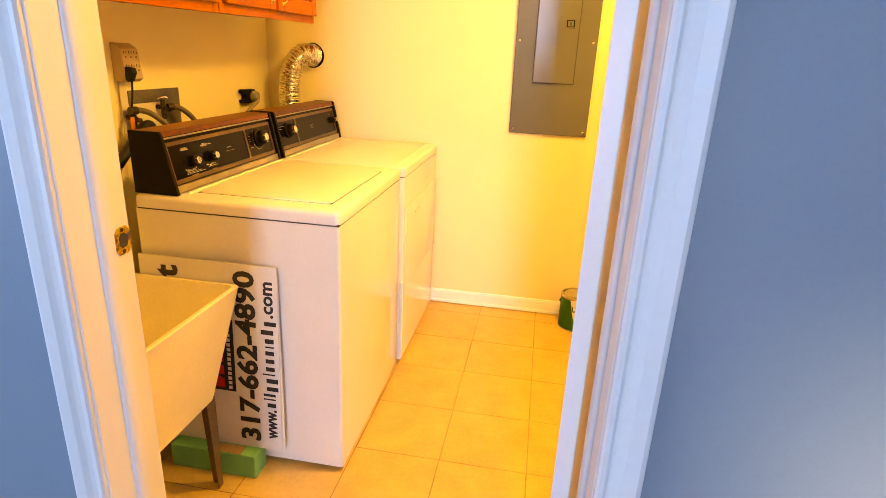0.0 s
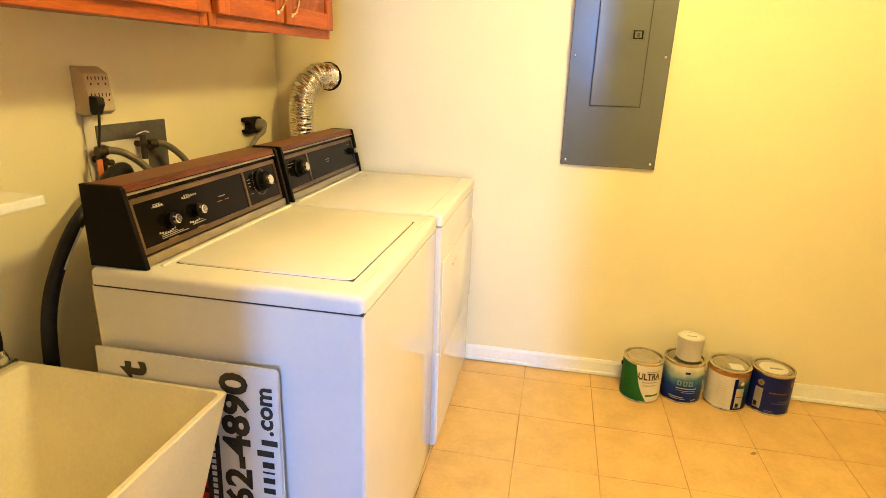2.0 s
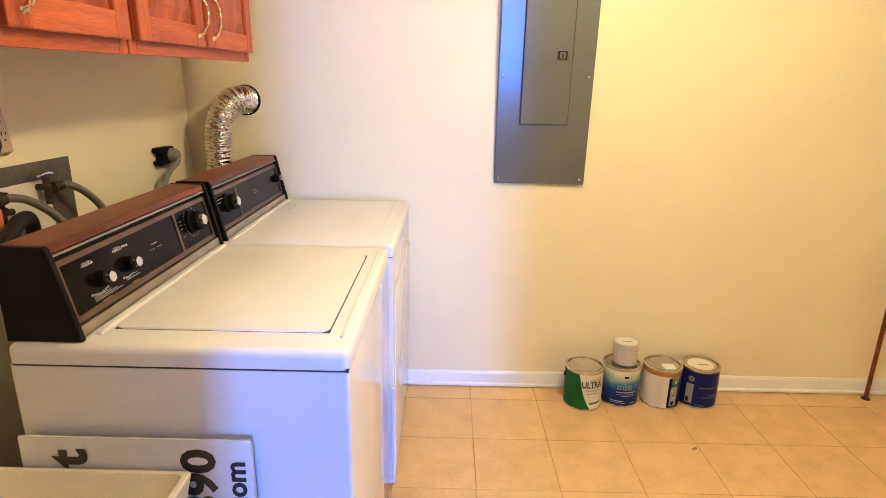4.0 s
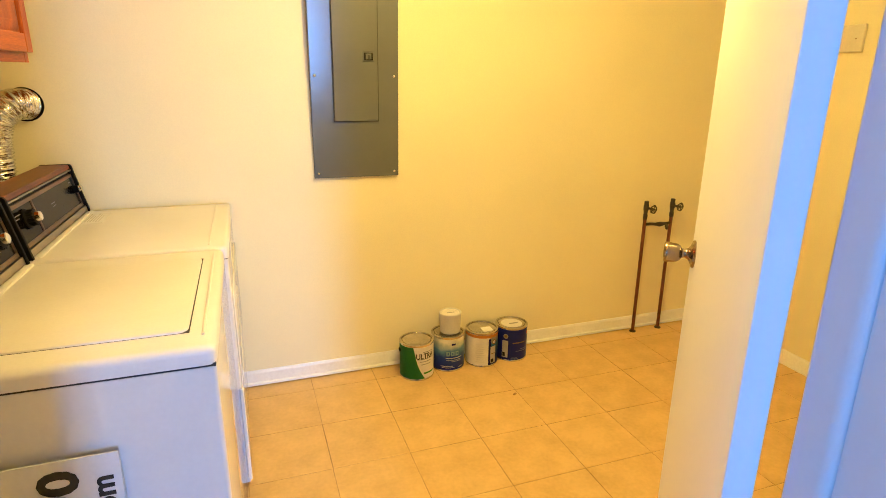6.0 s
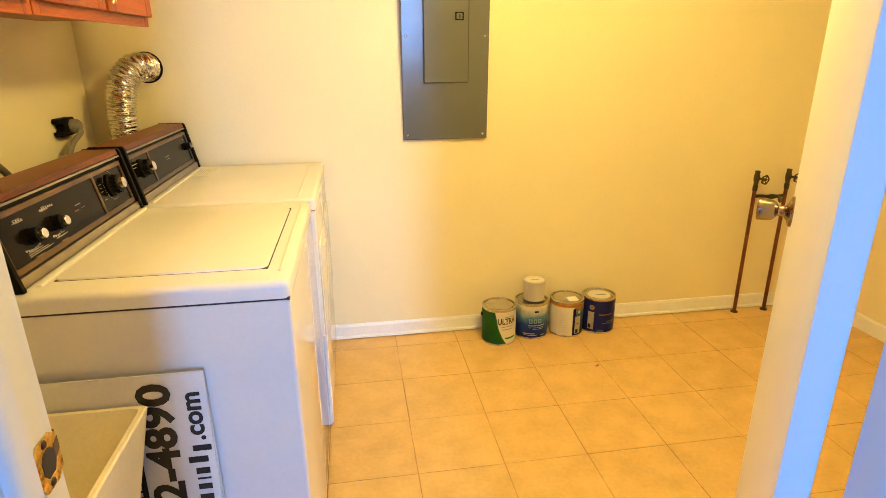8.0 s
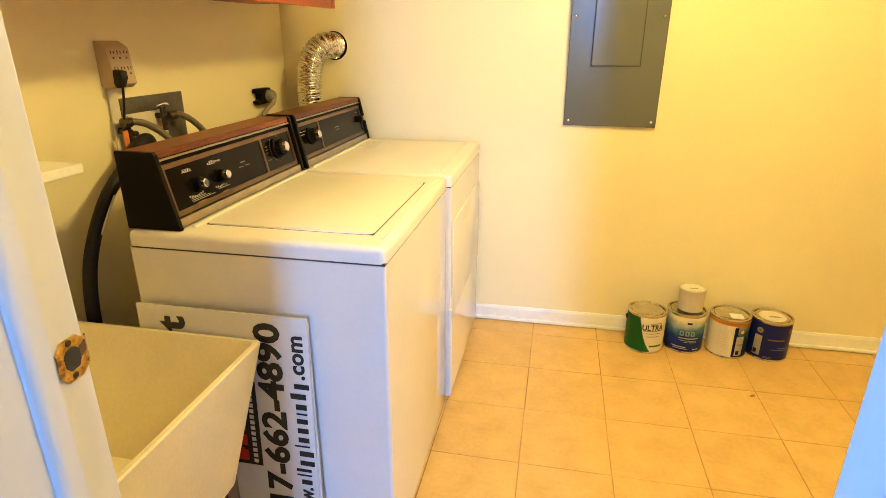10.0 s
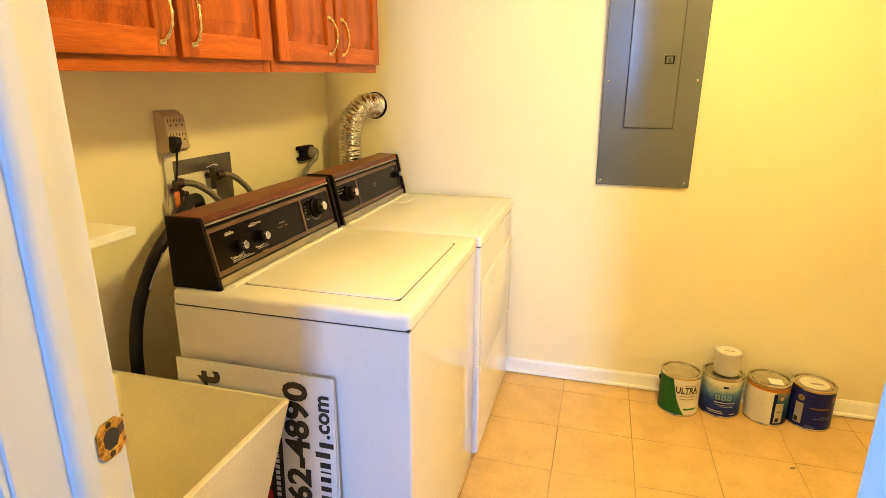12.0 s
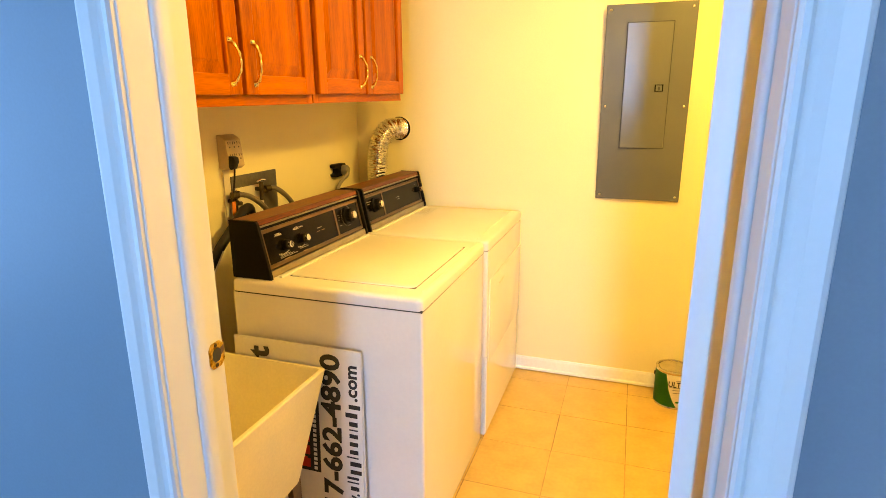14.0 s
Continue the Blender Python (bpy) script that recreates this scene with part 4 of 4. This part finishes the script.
for lx, ly, sx, sy in ((SX1 - 0.052, SY1 - 0.108, 1, 1), (SX0 + 0.062, SY1 - 0.108, -1, 1), (SX1 - 0.052, SY0 + 0.108, 1, -1), (SX0 + 0.062, SY0 + 0.108, -1, -1)):
    lg = prism([(ly - sy * 0.045, 0.42), (ly + sy * 0.004, 0.42), (ly + sy * 0.004, 0.0), (ly - sy * 0.020, 0.0)], lx + sx * 0.0005, lx + sx * 0.0030, "x")
    merge(lg, prism([(lx - sx * 0.052, 0.36), (lx + sx * 0.003, 0.36), (lx + sx * 0.003, 0.0), (lx - sx * 0.030, 0.0)], ly + sy * 0.004 - 0.001, ly + sy * 0.004 + 0.001, "y"))
    part("leg", lg, M_LEG, sk)
fc = thing("faucet", (SX0 + 0.053, 2.71, RZ), "chrome faucet at the back of the sink", "faucet")
part("body", box(SX0 + 0.032, SX0 + 0.074, 2.585, 2.838, RZ, RZ + 0.016, 0.006, 3), M_CHROME, fc, "", True)
part("spout", tube([(SX0 + 0.053, 2.71, RZ + 0.012), (SX0 + 0.056, 2.71, RZ + 0.09), (SX0 + 0.11, 2.71, RZ + 0.12), (SX0 + 0.19, 2.71, RZ + 0.09)], 0.010, 12), M_CHROME, fc, "", True)
for yy in (2.608, 2.814):
    hd = part("handle", lathe([(0, 0.030), (0.008, 0.028), (0.011, 0.020), (0.014, 0.008), (0.016, 0)], Matrix.Translation((SX0 + 0.054, yy, RZ + 0.015)), 18), M_CHROME, fc, "", True)
    part("lever", tube([(SX0 + 0.054, yy, RZ + 0.040), (SX0 + 0.050, yy + 0.004, RZ + 0.062), (SX0 + 0.040, yy + 0.010, RZ + 0.084)], lambda t: 0.006 + 0.003 * t, 10, 5), M_BLACK, hd, "black lever", True)

# ---- yard signs leaning on the washer ----
LEAN_S = Matrix.Translation((0, 2.8385, 0.0856)) @ pose(0, 0, 0, -2.0, 0, 0)


def sign_board(m, label, printed):
    s = thing("yard_sign", m.translation, label, "sign", "signs leaning on the washer")
    b = box(-2.072, -1.617, 0.0, 0.0042, 0.0, 0.638 if printed else 0.622)
    edge = [e for e in b.edges if abs(e.verts[0].co.y - e.verts[1].co.y) > 0.004]
    bmesh.ops.bevel(b, geom=edge, offset=0.0025, segments=2, affect="EDGES", profile=0.5)
    b.transform(m)
    part("board", b, M_SIGN, s)
    if printed:
        # the print runs up the board: letters stand with their heads towards -x
        turn = Matrix(((0, -1, 0, 0), (0, 0, -1, 0), (1, 0, 0, 0), (0, 0, 0, 1)))
        for txt, x, z, size, bold, wd in (("317-662-4890", -1.692, 0.028, 0.092, 0.0030, 0.590), ("t", -1.945, 0.570, 0.105, 0.004, None)):
            part("lettering", letters(txt, size, m @ Matrix.Translation((x, -0.0012, z)) @ turn, bold, 0.0004, wd), M_INK, s, "bold black print")
        url = [("www.", 0.043, 0.108), (".com", 0.473, 0.118)]
        for txt, z, wd in url:
            part("lettering", letters(txt, 0.058, m @ Matrix.Translation((-1.632, -0.0012, z)) @ turn, 0.0016, 0.0004, wd), M_INK, s, "black print")
        z = 0.158
        for i, wd in enumerate((0.022, 0.007, 0.013, 0.022, 0.024, 0.007, 0.022, 0.022, 0.022, 0.007, 0.024, 0.024, 0.022)):
            hgt = 0.041 if i in (1, 2, 5, 11) else 0.029
            drop = 0.010 if i in (3, 4, 12) else 0.0
            b = box(-1.632 - hgt, -1.632 + drop, -0.0016, -0.0006, z + 0.12 * wd, z + 0.75 * wd)
            b.transform(m)
            part("print_bar", b, M_INK, s, "black bar of print")
            z += wd + 0.0058
        b = box(-1.865, -1.768, -0.0010, -0.0005, 0.200, 0.452)
        b.transform(m)
        lg = part("logo_block", b, M_INK, s, "black and red logo block")
        b = bmesh.new()
        for i in range(5):
            box(-1.850, -1.806, -0.0018, -0.0009, 0.212 + 0.046 * i, 0.244 + 0.046 * i, bm=b)
            box(-1.840, -1.816, -0.0022, -0.0017, 0.220 + 0.046 * i, 0.250 + 0.046 * i, bm=b)
        b.transform(m)
        part("logo_shape", b, M_RED, lg)
        b = bmesh.new()
        for i in range(14):
            box(-1.792, -1.780, -0.0018, -0.0009, 0.208 + 0.0168 * i, 0.219 + 0.0168 * i, bm=b)
        b.transform(m)
        part("logo_line", b, M_SIGN, lg)
    return s


sign_board(LEAN_S, "white plastic yard sign with bold black phone number", True)
sign_board(Matrix.Translation((0.007, 2.8462, 0.1125)) @ pose(0, 0, 0, -2.0, -0.75, 0), "second plain white yard sign behind the first", False)

gs = thing("foam_block", (-1.78, 2.81, 0), "green foam block on the floor under the sign", "foam block")
part("block", box(-1.990, -1.690, 2.790, 2.866, 0.0, 0.085, 0.004), M_GREEN, gs)
part("card_strip", box(-1.860, -1.740, 2.792, 2.832, 0.0853, 0.0875, 0.001), M_CARD, gs, "torn brown paper strip")
# ---- copper pipes with valves ----
def standpipe(x, y, top, label):
    p = thing("water_pipe", (x, y, 0), label, "pipe", "copper pipes by the wall")
    part("pipe", tube([(x, y, 0.0), (x, y, 0.3), (x, y, top - 0.09)], 0.0095, 14, 4), M_COPPER, p, "", True)
    part("valve_body", lathe([(0, -0.10), (0.012, -0.10), (0.0125, -0.075), (0.010, -0.070), (0.0125, -0.050), (0.0145, -0.045), (0.0145, -0.020), (0.012, -0.015), (0.013, 0.0), (0.011, 0.003), (0, 0.003)], Matrix.Translation((x, y, top)), 14), M_VALVE, p, "", True)
    part("valve_stem", tube([(x, y, top - 0.034), (x + 0.004, y - 0.030, top - 0.034), (x + 0.007, y - 0.050, top - 0.034)], 0.0065, 10, 3), M_VALVE, p, "", True)
    m = Matrix.Translation((x + 0.008, y - 0.053, top - 0.034)) @ pose(0, 0, 0, 90, 0, 8)
    w = tube([(0.021 * math.cos(radians(a)) * (1 + 0.08 * math.cos(radians(a * 5))), 0.021 * math.sin(radians(a)) * (1 + 0.08 * math.cos(radians(a * 5))), 0) for a in range(0, 361, 18)], 0.0034, 8, 2)
    for a in range(0, 360, 72):
        merge(w, tube([(0, 0, 0), (0.021 * math.cos(radians(a)), 0.021 * math.sin(radians(a)), 0)], 0.0024, 6, 1))
    merge(w, lathe([(0, 0.006), (0.006, 0.005), (0.006, -0.004), (0, -0.004)], None, 10))
    w.transform(m)
    part("valve_wheel", w, M_VALVE, p, "black valve wheel", True)
    part("floor_collar", lathe([(0, 0), (0.019, 0), (0.019, 0.004), (0.010, 0.010), (0, 0.010)], Matrix.Translation((x, y, 0.0)), 16), M_VALVE, p, "", True)
    return p


standpipe(0.757, 4.318, 0.785, "old copper water pipe with a black wheel valve")
p2 = standpipe(0.937, 4.318, 0.788, "old copper water pipe with a black wheel valve")
part("cross_link", tube([(0.757, 4.318, 0.655), (0.80, 4.315, 0.655), (0.86, 4.313, 0.650), (0.937, 4.318, 0.652)], lambda t: 0.0085 + 0.006 * max(0, 1 - abs(t - 0.66) * 7), 12, 6), M_VALVE, p2, "", True)
part("link_wheel", lathe([(0, 0.004), (0.016, 0.004), (0.018, 0), (0.016, -0.004), (0, -0.004)], Matrix.Translation((0.885, 4.285, 0.640)) @ pose(0, 0, 0, 70, 0, 30), 12), M_VALVE, p2, "", True)

# ---- paint cans ----
def arc(cx, cy, r, a0, a1, z0, z1, n=14):
    """A patch of label on a can: angles in degrees, 0 towards the doorway wall, growing to the east."""
    b = bmesh.new()
    rows = []
    for i in range(n + 1):
        a = radians(a0 + (a1 - a0) * i / n)
        rows.append([b.verts.new((cx + r * math.sin(a), cy - r * math.cos(a), z)) for z in (z0, z1)])
    for p, q in zip(rows, rows[1:]):
        b.faces.new((p[0], q[0], q[1], p[1]))
    bmesh.ops.solidify(b, geom=b.faces[:], thickness=0.0004)
    return b


def swoosh(cx, cy, r, z0, z1):
    """The curved green field of a label: its edge bows across the can."""
    b = bmesh.new()
    rows = []
    for j in range(13):
        f = j / 12
        z = z0 + (z1 - z0) * f
        a1 = -22 + 34 * (1 - f) ** 2.2 - 20 * max(0, f - 0.75)
        rows.append([b.verts.new((cx + r * math.sin(radians(a)), cy - r * math.cos(radians(a)), z)) for a in [(-150 + (a1 + 150) * i / 16) for i in range(17)]])
    for p, q in zip(rows, rows[1:]):
        for i in range(16):
            b.faces.new((p[i], p[i + 1], q[i + 1], q[i]))
    bmesh.ops.solidify(b, geom=b.faces[:], thickness=0.0004)
    return b


def wrap(bm, cx, cy, r, a0):
    """Bends flat letters (x along, y up) round a can."""
    for v in bm.verts:
        a = radians(a0) + v.co.x / r
        rr = r + 0.0003 + v.co.z
        v.co = (cx + rr * math.sin(a), cy - rr * math.cos(a), v.co.y)
    return bm


def badge(cx, cy, r, a0, z, size):
    """A round printed badge, bent round a can."""
    b = bmesh.new()
    bmesh.ops.create_circle(b, cap_ends=False, segments=20, radius=size)
    bmesh.ops.create_circle(b, cap_ends=False, segments=20, radius=size * 0.2)
    bmesh.ops.bridge_loops(b, edges=b.edges[:])
    bmesh.ops.translate(b, verts=b.verts[:], vec=(0, z, 0.0002))
    return wrap(b, cx, cy, r, a0)


def paint_can(cx, cy, z, r, h, label_mat, label, lid_mat=None):
    c = thing("paint_can", (cx, cy, z), label, "paint can", "paint cans on the floor")
    m = Matrix.Translation((cx, cy, z))
    part("body", lathe([(0, 0.002), (r - 0.004, 0.002), (r - 0.001, 0.0), (r + 0.0015, 0.002), (r + 0.0015, 0.006), (r, 0.008), (r, h - 0.010), (r + 0.0018, h - 0.007), (r + 0.0018, h - 0.001), (r - 0.001, h), (r - 0.006, h - 0.001), (r - 0.007, h - 0.006)], m, 40), M_TIN, c, "", True)
    part("label", lathe([(r + 0.0002, 0.010), (r + 0.0006, 0.010), (r + 0.0006, h - 0.012), (r + 0.0002, h - 0.012)], m, 40), label_mat, c, "", True)
    part("lid", lathe([(0, h - 0.0055), (r * 0.70, h - 0.0055), (r * 0.74, h - 0.004), (r * 0.82, h - 0.003), (r * 0.84, h - 0.007), (r * 0.89, h - 0.0065), (r * 0.905, h - 0.001), (r - 0.0065, h - 0.002), (r - 0.0065, h - 0.006)], m, 40), lid_mat or M_TIN, c, "", True)
    return c


CR, CH = 0.0840, 0.190
c1 = paint_can(-0.607, 4.238, 0, CR, CH, M_CANWHITE, "paint can with a green and white label")
part("green_field", swoosh(-0.607, 4.238, CR + 0.0009, 0.010, CH - 0.012), M_CANGREEN, c1)
part("lettering", wrap(letters("ULTRA", 0.040, Matrix.Translation((0, 0.118, 0)), 0.0009, 0.0003, 0.098), -0.607, 4.238, CR + 0.0012, -18), M_INK, c1, "black print")
for z, a0, a1, mm in ((0.113, -14, 50, M_GREYINK), (0.100, -5, 40, M_GREYINK), (0.150, 5, 45, M_GREYINK), (0.034, 8, 52, M_CANGREEN), (0.085, -2, 36, M_GREYINK)):
    part("print", arc(-0.607, 4.238, CR + 0.0009, a0, a1, z, z + 0.004 + (0.005 if mm is M_CANGREEN else 0)), mm, c1)
part("handle_ear", lathe([(0, 0.006), (0.009, 0.005), (0.011, 0)], Matrix.Translation((-0.607 - CR - 0.001, 4.238, 0.145)) @ pose(0, 0, 0, 0, -90, 0), 14), M_BLACK, c1)
part("wire_handle", tube([(-0.607 - CR - 0.004, 4.238, 0.145), (-0.607 - 0.070, 4.292, 0.105), (-0.607, 4.330, 0.085), (-0.607 + 0.070, 4.292, 0.105), (-0.607 + CR + 0.003, 4.238, 0.145)], 0.0016, 8, 8), M_TIN, c1, "", True)

c2 = paint_can(-0.428, 4.276, 0, CR, CH, M_CANFADE, "paint can with a white to blue label")
for z, a0, a1, hh in ((0.074, -26, 34, 0.0045), (0.064, -24, 30, 0.002), (0.056, -10, 30, 0.002), (0.030, -44, -2, 0.004), (0.022, -40, 4, 0.003), (0.020, 20, 38, 0.004)):
    part("print", arc(-0.428, 4.276, CR + 0.0013, a0, a1, z, z + hh), M_CANWHITE, c2)
for a0 in (-24, -8, 8):
    part("print", arc(-0.428, 4.276, CR + 0.0013, a0, a0 + 12, 0.088, 0.112), M_CANTEAL, c2)
    part("print", arc(-0.428, 4.276, CR + 0.0017, a0 + 4, a0 + 8, 0.094, 0.106), M_CANBLUE, c2)
part("print", arc(-0.428, 4.276, CR + 0.0013, -6, 8, 0.146, 0.156), M_CANNAVY, c2)
part("wire_handle", tube([(-0.428 - CR - 0.003, 4.276, 0.150), (-0.428 + 0.0, 4.20, 0.175), (-0.428 + CR + 0.006, 4.270, 0.135)], 0.0014, 8, 8), M_TIN, c2, "", True)
QZ = CH + 0.0005
c5 = thing("small_paint_can", (-0.418, 4.272, QZ), "small pale grey paint can on a larger one", "paint can", "paint cans on the floor")
part("body", lathe([(0, 0.0), (0.048, 0.0), (0.052, 0.003), (0.0555, 0.092), (0.057, 0.096), (0.057, 0.104), (0.054, 0.106), (0.047, 0.102)], Matrix.Translation((-0.418, 4.272, QZ)), 36), M_GREYPAPER, c5, "", True)
part("lid", lathe([(0, 0.101), (0.036, 0.101), (0.038, 0.104), (0.044, 0.104), (0.047, 0.102)], Matrix.Translation((-0.418, 4.272, QZ)), 36), M_CANWHITE, c5, "", True)
part("lid_mark", box(-0.436, -0.396, 4.268, 4.274, QZ + 0.1012, QZ + 0.1018), M_GREYINK, c5)

c3 = paint_can(-0.243, 4.266, 0, CR, CH, M_CANWHITE, "paint can with a white, orange and blue label")
part("label_field", arc(-0.243, 4.266, CR + 0.0009, 8, 150, 0.010, CH - 0.013, 24), M_CANFADE2, c3)
part("label_field", arc(-0.243, 4.266, CR + 0.0011, 2, 12, 0.010, CH - 0.034, 6), M_CANNAVY, c3)
part("label_band", arc(-0.243, 4.266, CR + 0.0014, -120, 150, CH - 0.027, CH - 0.012, 36), M_CANORANGE, c3)
part("print_panel", arc(-0.243, 4.266, CR + 0.0014, 10, 34, 0.018, 0.112), M_CANWHITE, c3)
part("print", arc(-0.243, 4.266, CR + 0.0018, 14, 24, 0.022, 0.042), M_INK, c3)
part("print", arc(-0.243, 4.266, CR + 0.0018, 14, 30, 0.070, 0.074), M_GOLDINK, c3)
part("badge", badge(-0.243, 4.266, CR + 0.0016, 25, 0.136, 0.0135), M_GOLDINK, c3)
part("badge", badge(-0.243, 4.266, CR + 0.0022, 25, 0.136, 0.0085), M_CANWHITE, c3)
for k in range(9):
    part("print", arc(-0.243, 4.266, CR + 0.0012, -42, -12 - 3 * (k % 3), 0.030 + 0.012 * k, 0.0325 + 0.012 * k), M_GREYPAPER, c3)
part("lid_label", box(-0.252, -0.198, 4.215, 4.268, CH - 0.0050, CH - 0.0038), M_SIGN, c3)

c4 = paint_can(-0.068, 4.274, 0, CR, CH, M_CANNAVY, "paint can with a dark blue label", M_TIN)
part("print_panel", arc(-0.068, 4.274, CR + 0.0009, -58, -36, 0.022, 0.118), M_GREYPAPER, c4)
part("print", arc(-0.068, 4.274, CR + 0.0013, -56, -46, 0.028, 0.050), M_INK, c4)
part("badge", badge(-0.068, 4.274, CR + 0.0013, -45, 0.143, 0.0135), M_GREYINK, c4)
part("badge", badge(-0.068, 4.274, CR + 0.0019, -45, 0.143, 0.0085), M_GOLDINK, c4)
part("print", arc(-0.068, 4.274, CR + 0.0013, 40, 48, 0.146, 0.158), M_RED, c4)
part("print", arc(-0.068, 4.274, CR + 0.0013, 40, 48, 0.137, 0.143), M_WHITEINK, c4)
part("print", arc(-0.068, 4.274, CR + 0.0010, -20, 30, 0.104, 0.110), M_GOLDINK, c4)
for z, a0, a1 in ((0.058, -8, 40), (0.068, 8, 42), (0.020, -24, -2), (0.014, -26, 2), (0.150, 38, 48), (0.020, 40, 50)):
    part("print", arc(-0.068, 4.274, CR + 0.0011, a0, a1, z, z + 0.004), M_DIMPRINT, c4)
part("lid_label", lathe([(0, 0.0), (0.056, 0.0), (0.056, 0.0008), (0, 0.0008)], Matrix.Translation((-0.068, 4.274, CH - 0.0052)), 30), M_CANWHITE, c4)
part("lid_mark", box(-0.085, -0.035, 4.262, 4.274, CH - 0.0043, CH - 0.0036), M_GREYINK, c4)

# ---- hook rail on the east wall ----
hk = thing("hook_rail", (X1, 3.9, 1.6), "cream painted rail with metal coat hooks", "hook rail")
part("board", box(X1 - 0.018, X1, 3.640, 4.20, 1.556, 1.672, 0.004), M_IVORY, hk)
for yy in (3.75, 3.85, 3.95, 4.05, 4.15):
    b = tube([(X1 - 0.018, yy, 1.640), (X1 - 0.045, yy, 1.648), (X1 - 0.062, yy, 1.668)], 0.004, 8, 5)
    merge(b, tube([(X1 - 0.018, yy, 1.620), (X1 - 0.030, yy, 1.592), (X1 - 0.048, yy, 1.578), (X1 - 0.064, yy, 1.592), (X1 - 0.066, yy, 1.606)], 0.004, 8, 5))
    part("hook", b, M_CHROME, hk, "metal coat hook", True)
    part("hook_plate", box(X1 - 0.0215, X1 - 0.0182, yy - 0.008, yy + 0.008, 1.606, 1.654, 0.001), M_CHROME, hk)
part("screw", lathe([(0, 0.002), (0.004, 0)], Matrix.Translation((X1 - 0.018, 3.672, 1.612)) @ pose(0, 0, 0, 0, -90, 0), 10), M_CHROME, hk)

# ---- ceiling lamp ----
cl = thing("ceiling_light", (LAMP_AT[0], LAMP_AT[1], H), "round flush ceiling lamp, switched on", "ceiling light")
part("base", lathe([(0, 0), (0.15, 0), (0.15, -0.02), (0.14, -0.025), (0, -0.025)], Matrix.Translation((LAMP_AT[0], LAMP_AT[1], H)), 32), M_TRIM, cl, "", True)

# ---- floor ----
tagged(part("floor", box(X0, X1, HALL_Y - 0.02, Y1, -0.1, -0.0016), M_JOINT), "floor of square beige vinyl tiles", "floor", kind="structure")
floor_ob = bpy.data.objects["floor"]
T, GX, GY, GAP = 0.3048, -0.815, 3.63, 0.0015


def tile_mesh(w, d):
    b = bmesh.new()
    bv = 0.0016
    lo = [b.verts.new((sx * w / 2, sy * d / 2, -0.004)) for sx, sy in ((-1, -1), (1, -1), (1, 1), (-1, 1))]
    mi = [b.verts.new((sx * w / 2, sy * d / 2, -0.0009)) for sx, sy in ((-1, -1), (1, -1), (1, 1), (-1, 1))]
    hi = [b.verts.new((sx * (w / 2 - bv), sy * (d / 2 - bv), 0)) for sx, sy in ((-1, -1), (1, -1), (1, 1), (-1, 1))]
    for p, q in ((lo, mi), (mi, hi)):
        for i in range(4):
            b.faces.new((p[i], p[(i + 1) % 4], q[(i + 1) % 4], q[i]))
    b.faces.new(hi)
    me = bpy.data.meshes.new("tile")
    b.to_mesh(me)
    b.free()
    me.materials.append(M_TILE)
    return me


meshes = {}
rng = random.Random(7)
for i in range(-6, 8):
    for j in range(-6, 4):
        a0, a1 = max(X0, GX + i * T + GAP), min(X1, GX + (i + 1) * T - GAP)
        b0, b1 = max(HALL_Y - 0.02, GY + j * T + GAP), min(Y1, GY + (j + 1) * T - GAP)
        if a1 - a0 < 0.01 or b1 - b0 < 0.01:
            continue
        key = (round(a1 - a0, 4), round(b1 - b0, 4))
        if key not in meshes:
            meshes[key] = tile_mesh(*key)
        tl = new("tile", meshes[key])
        tl.parent = floor_ob
        tl.location = ((a0 + a1) / 2 + rng.uniform(-0.0006, 0.0006), (b0 + b1) / 2 + rng.uniform(-0.0006, 0.0006), rng.uniform(-0.0003, 0.0003))
        tl.rotation_euler = (0, 0, radians(rng.uniform(-0.12, 0.12)))
cr = thing("crumb", (-0.225, 3.898, 0), "small crumb of debris on the floor", "crumb")
cb_ = lathe([(0, 0.004), (0.007, 0.003), (0.010, 0.0)], Matrix.Translation((-0.225, 3.898, 0.0)) @ pose(0, 0, 0, 0, 0, 30) @ Matrix.Diagonal((1.4, 0.7, 1, 1)), 9)
part("crumb", cb_, M_CARD, cr)
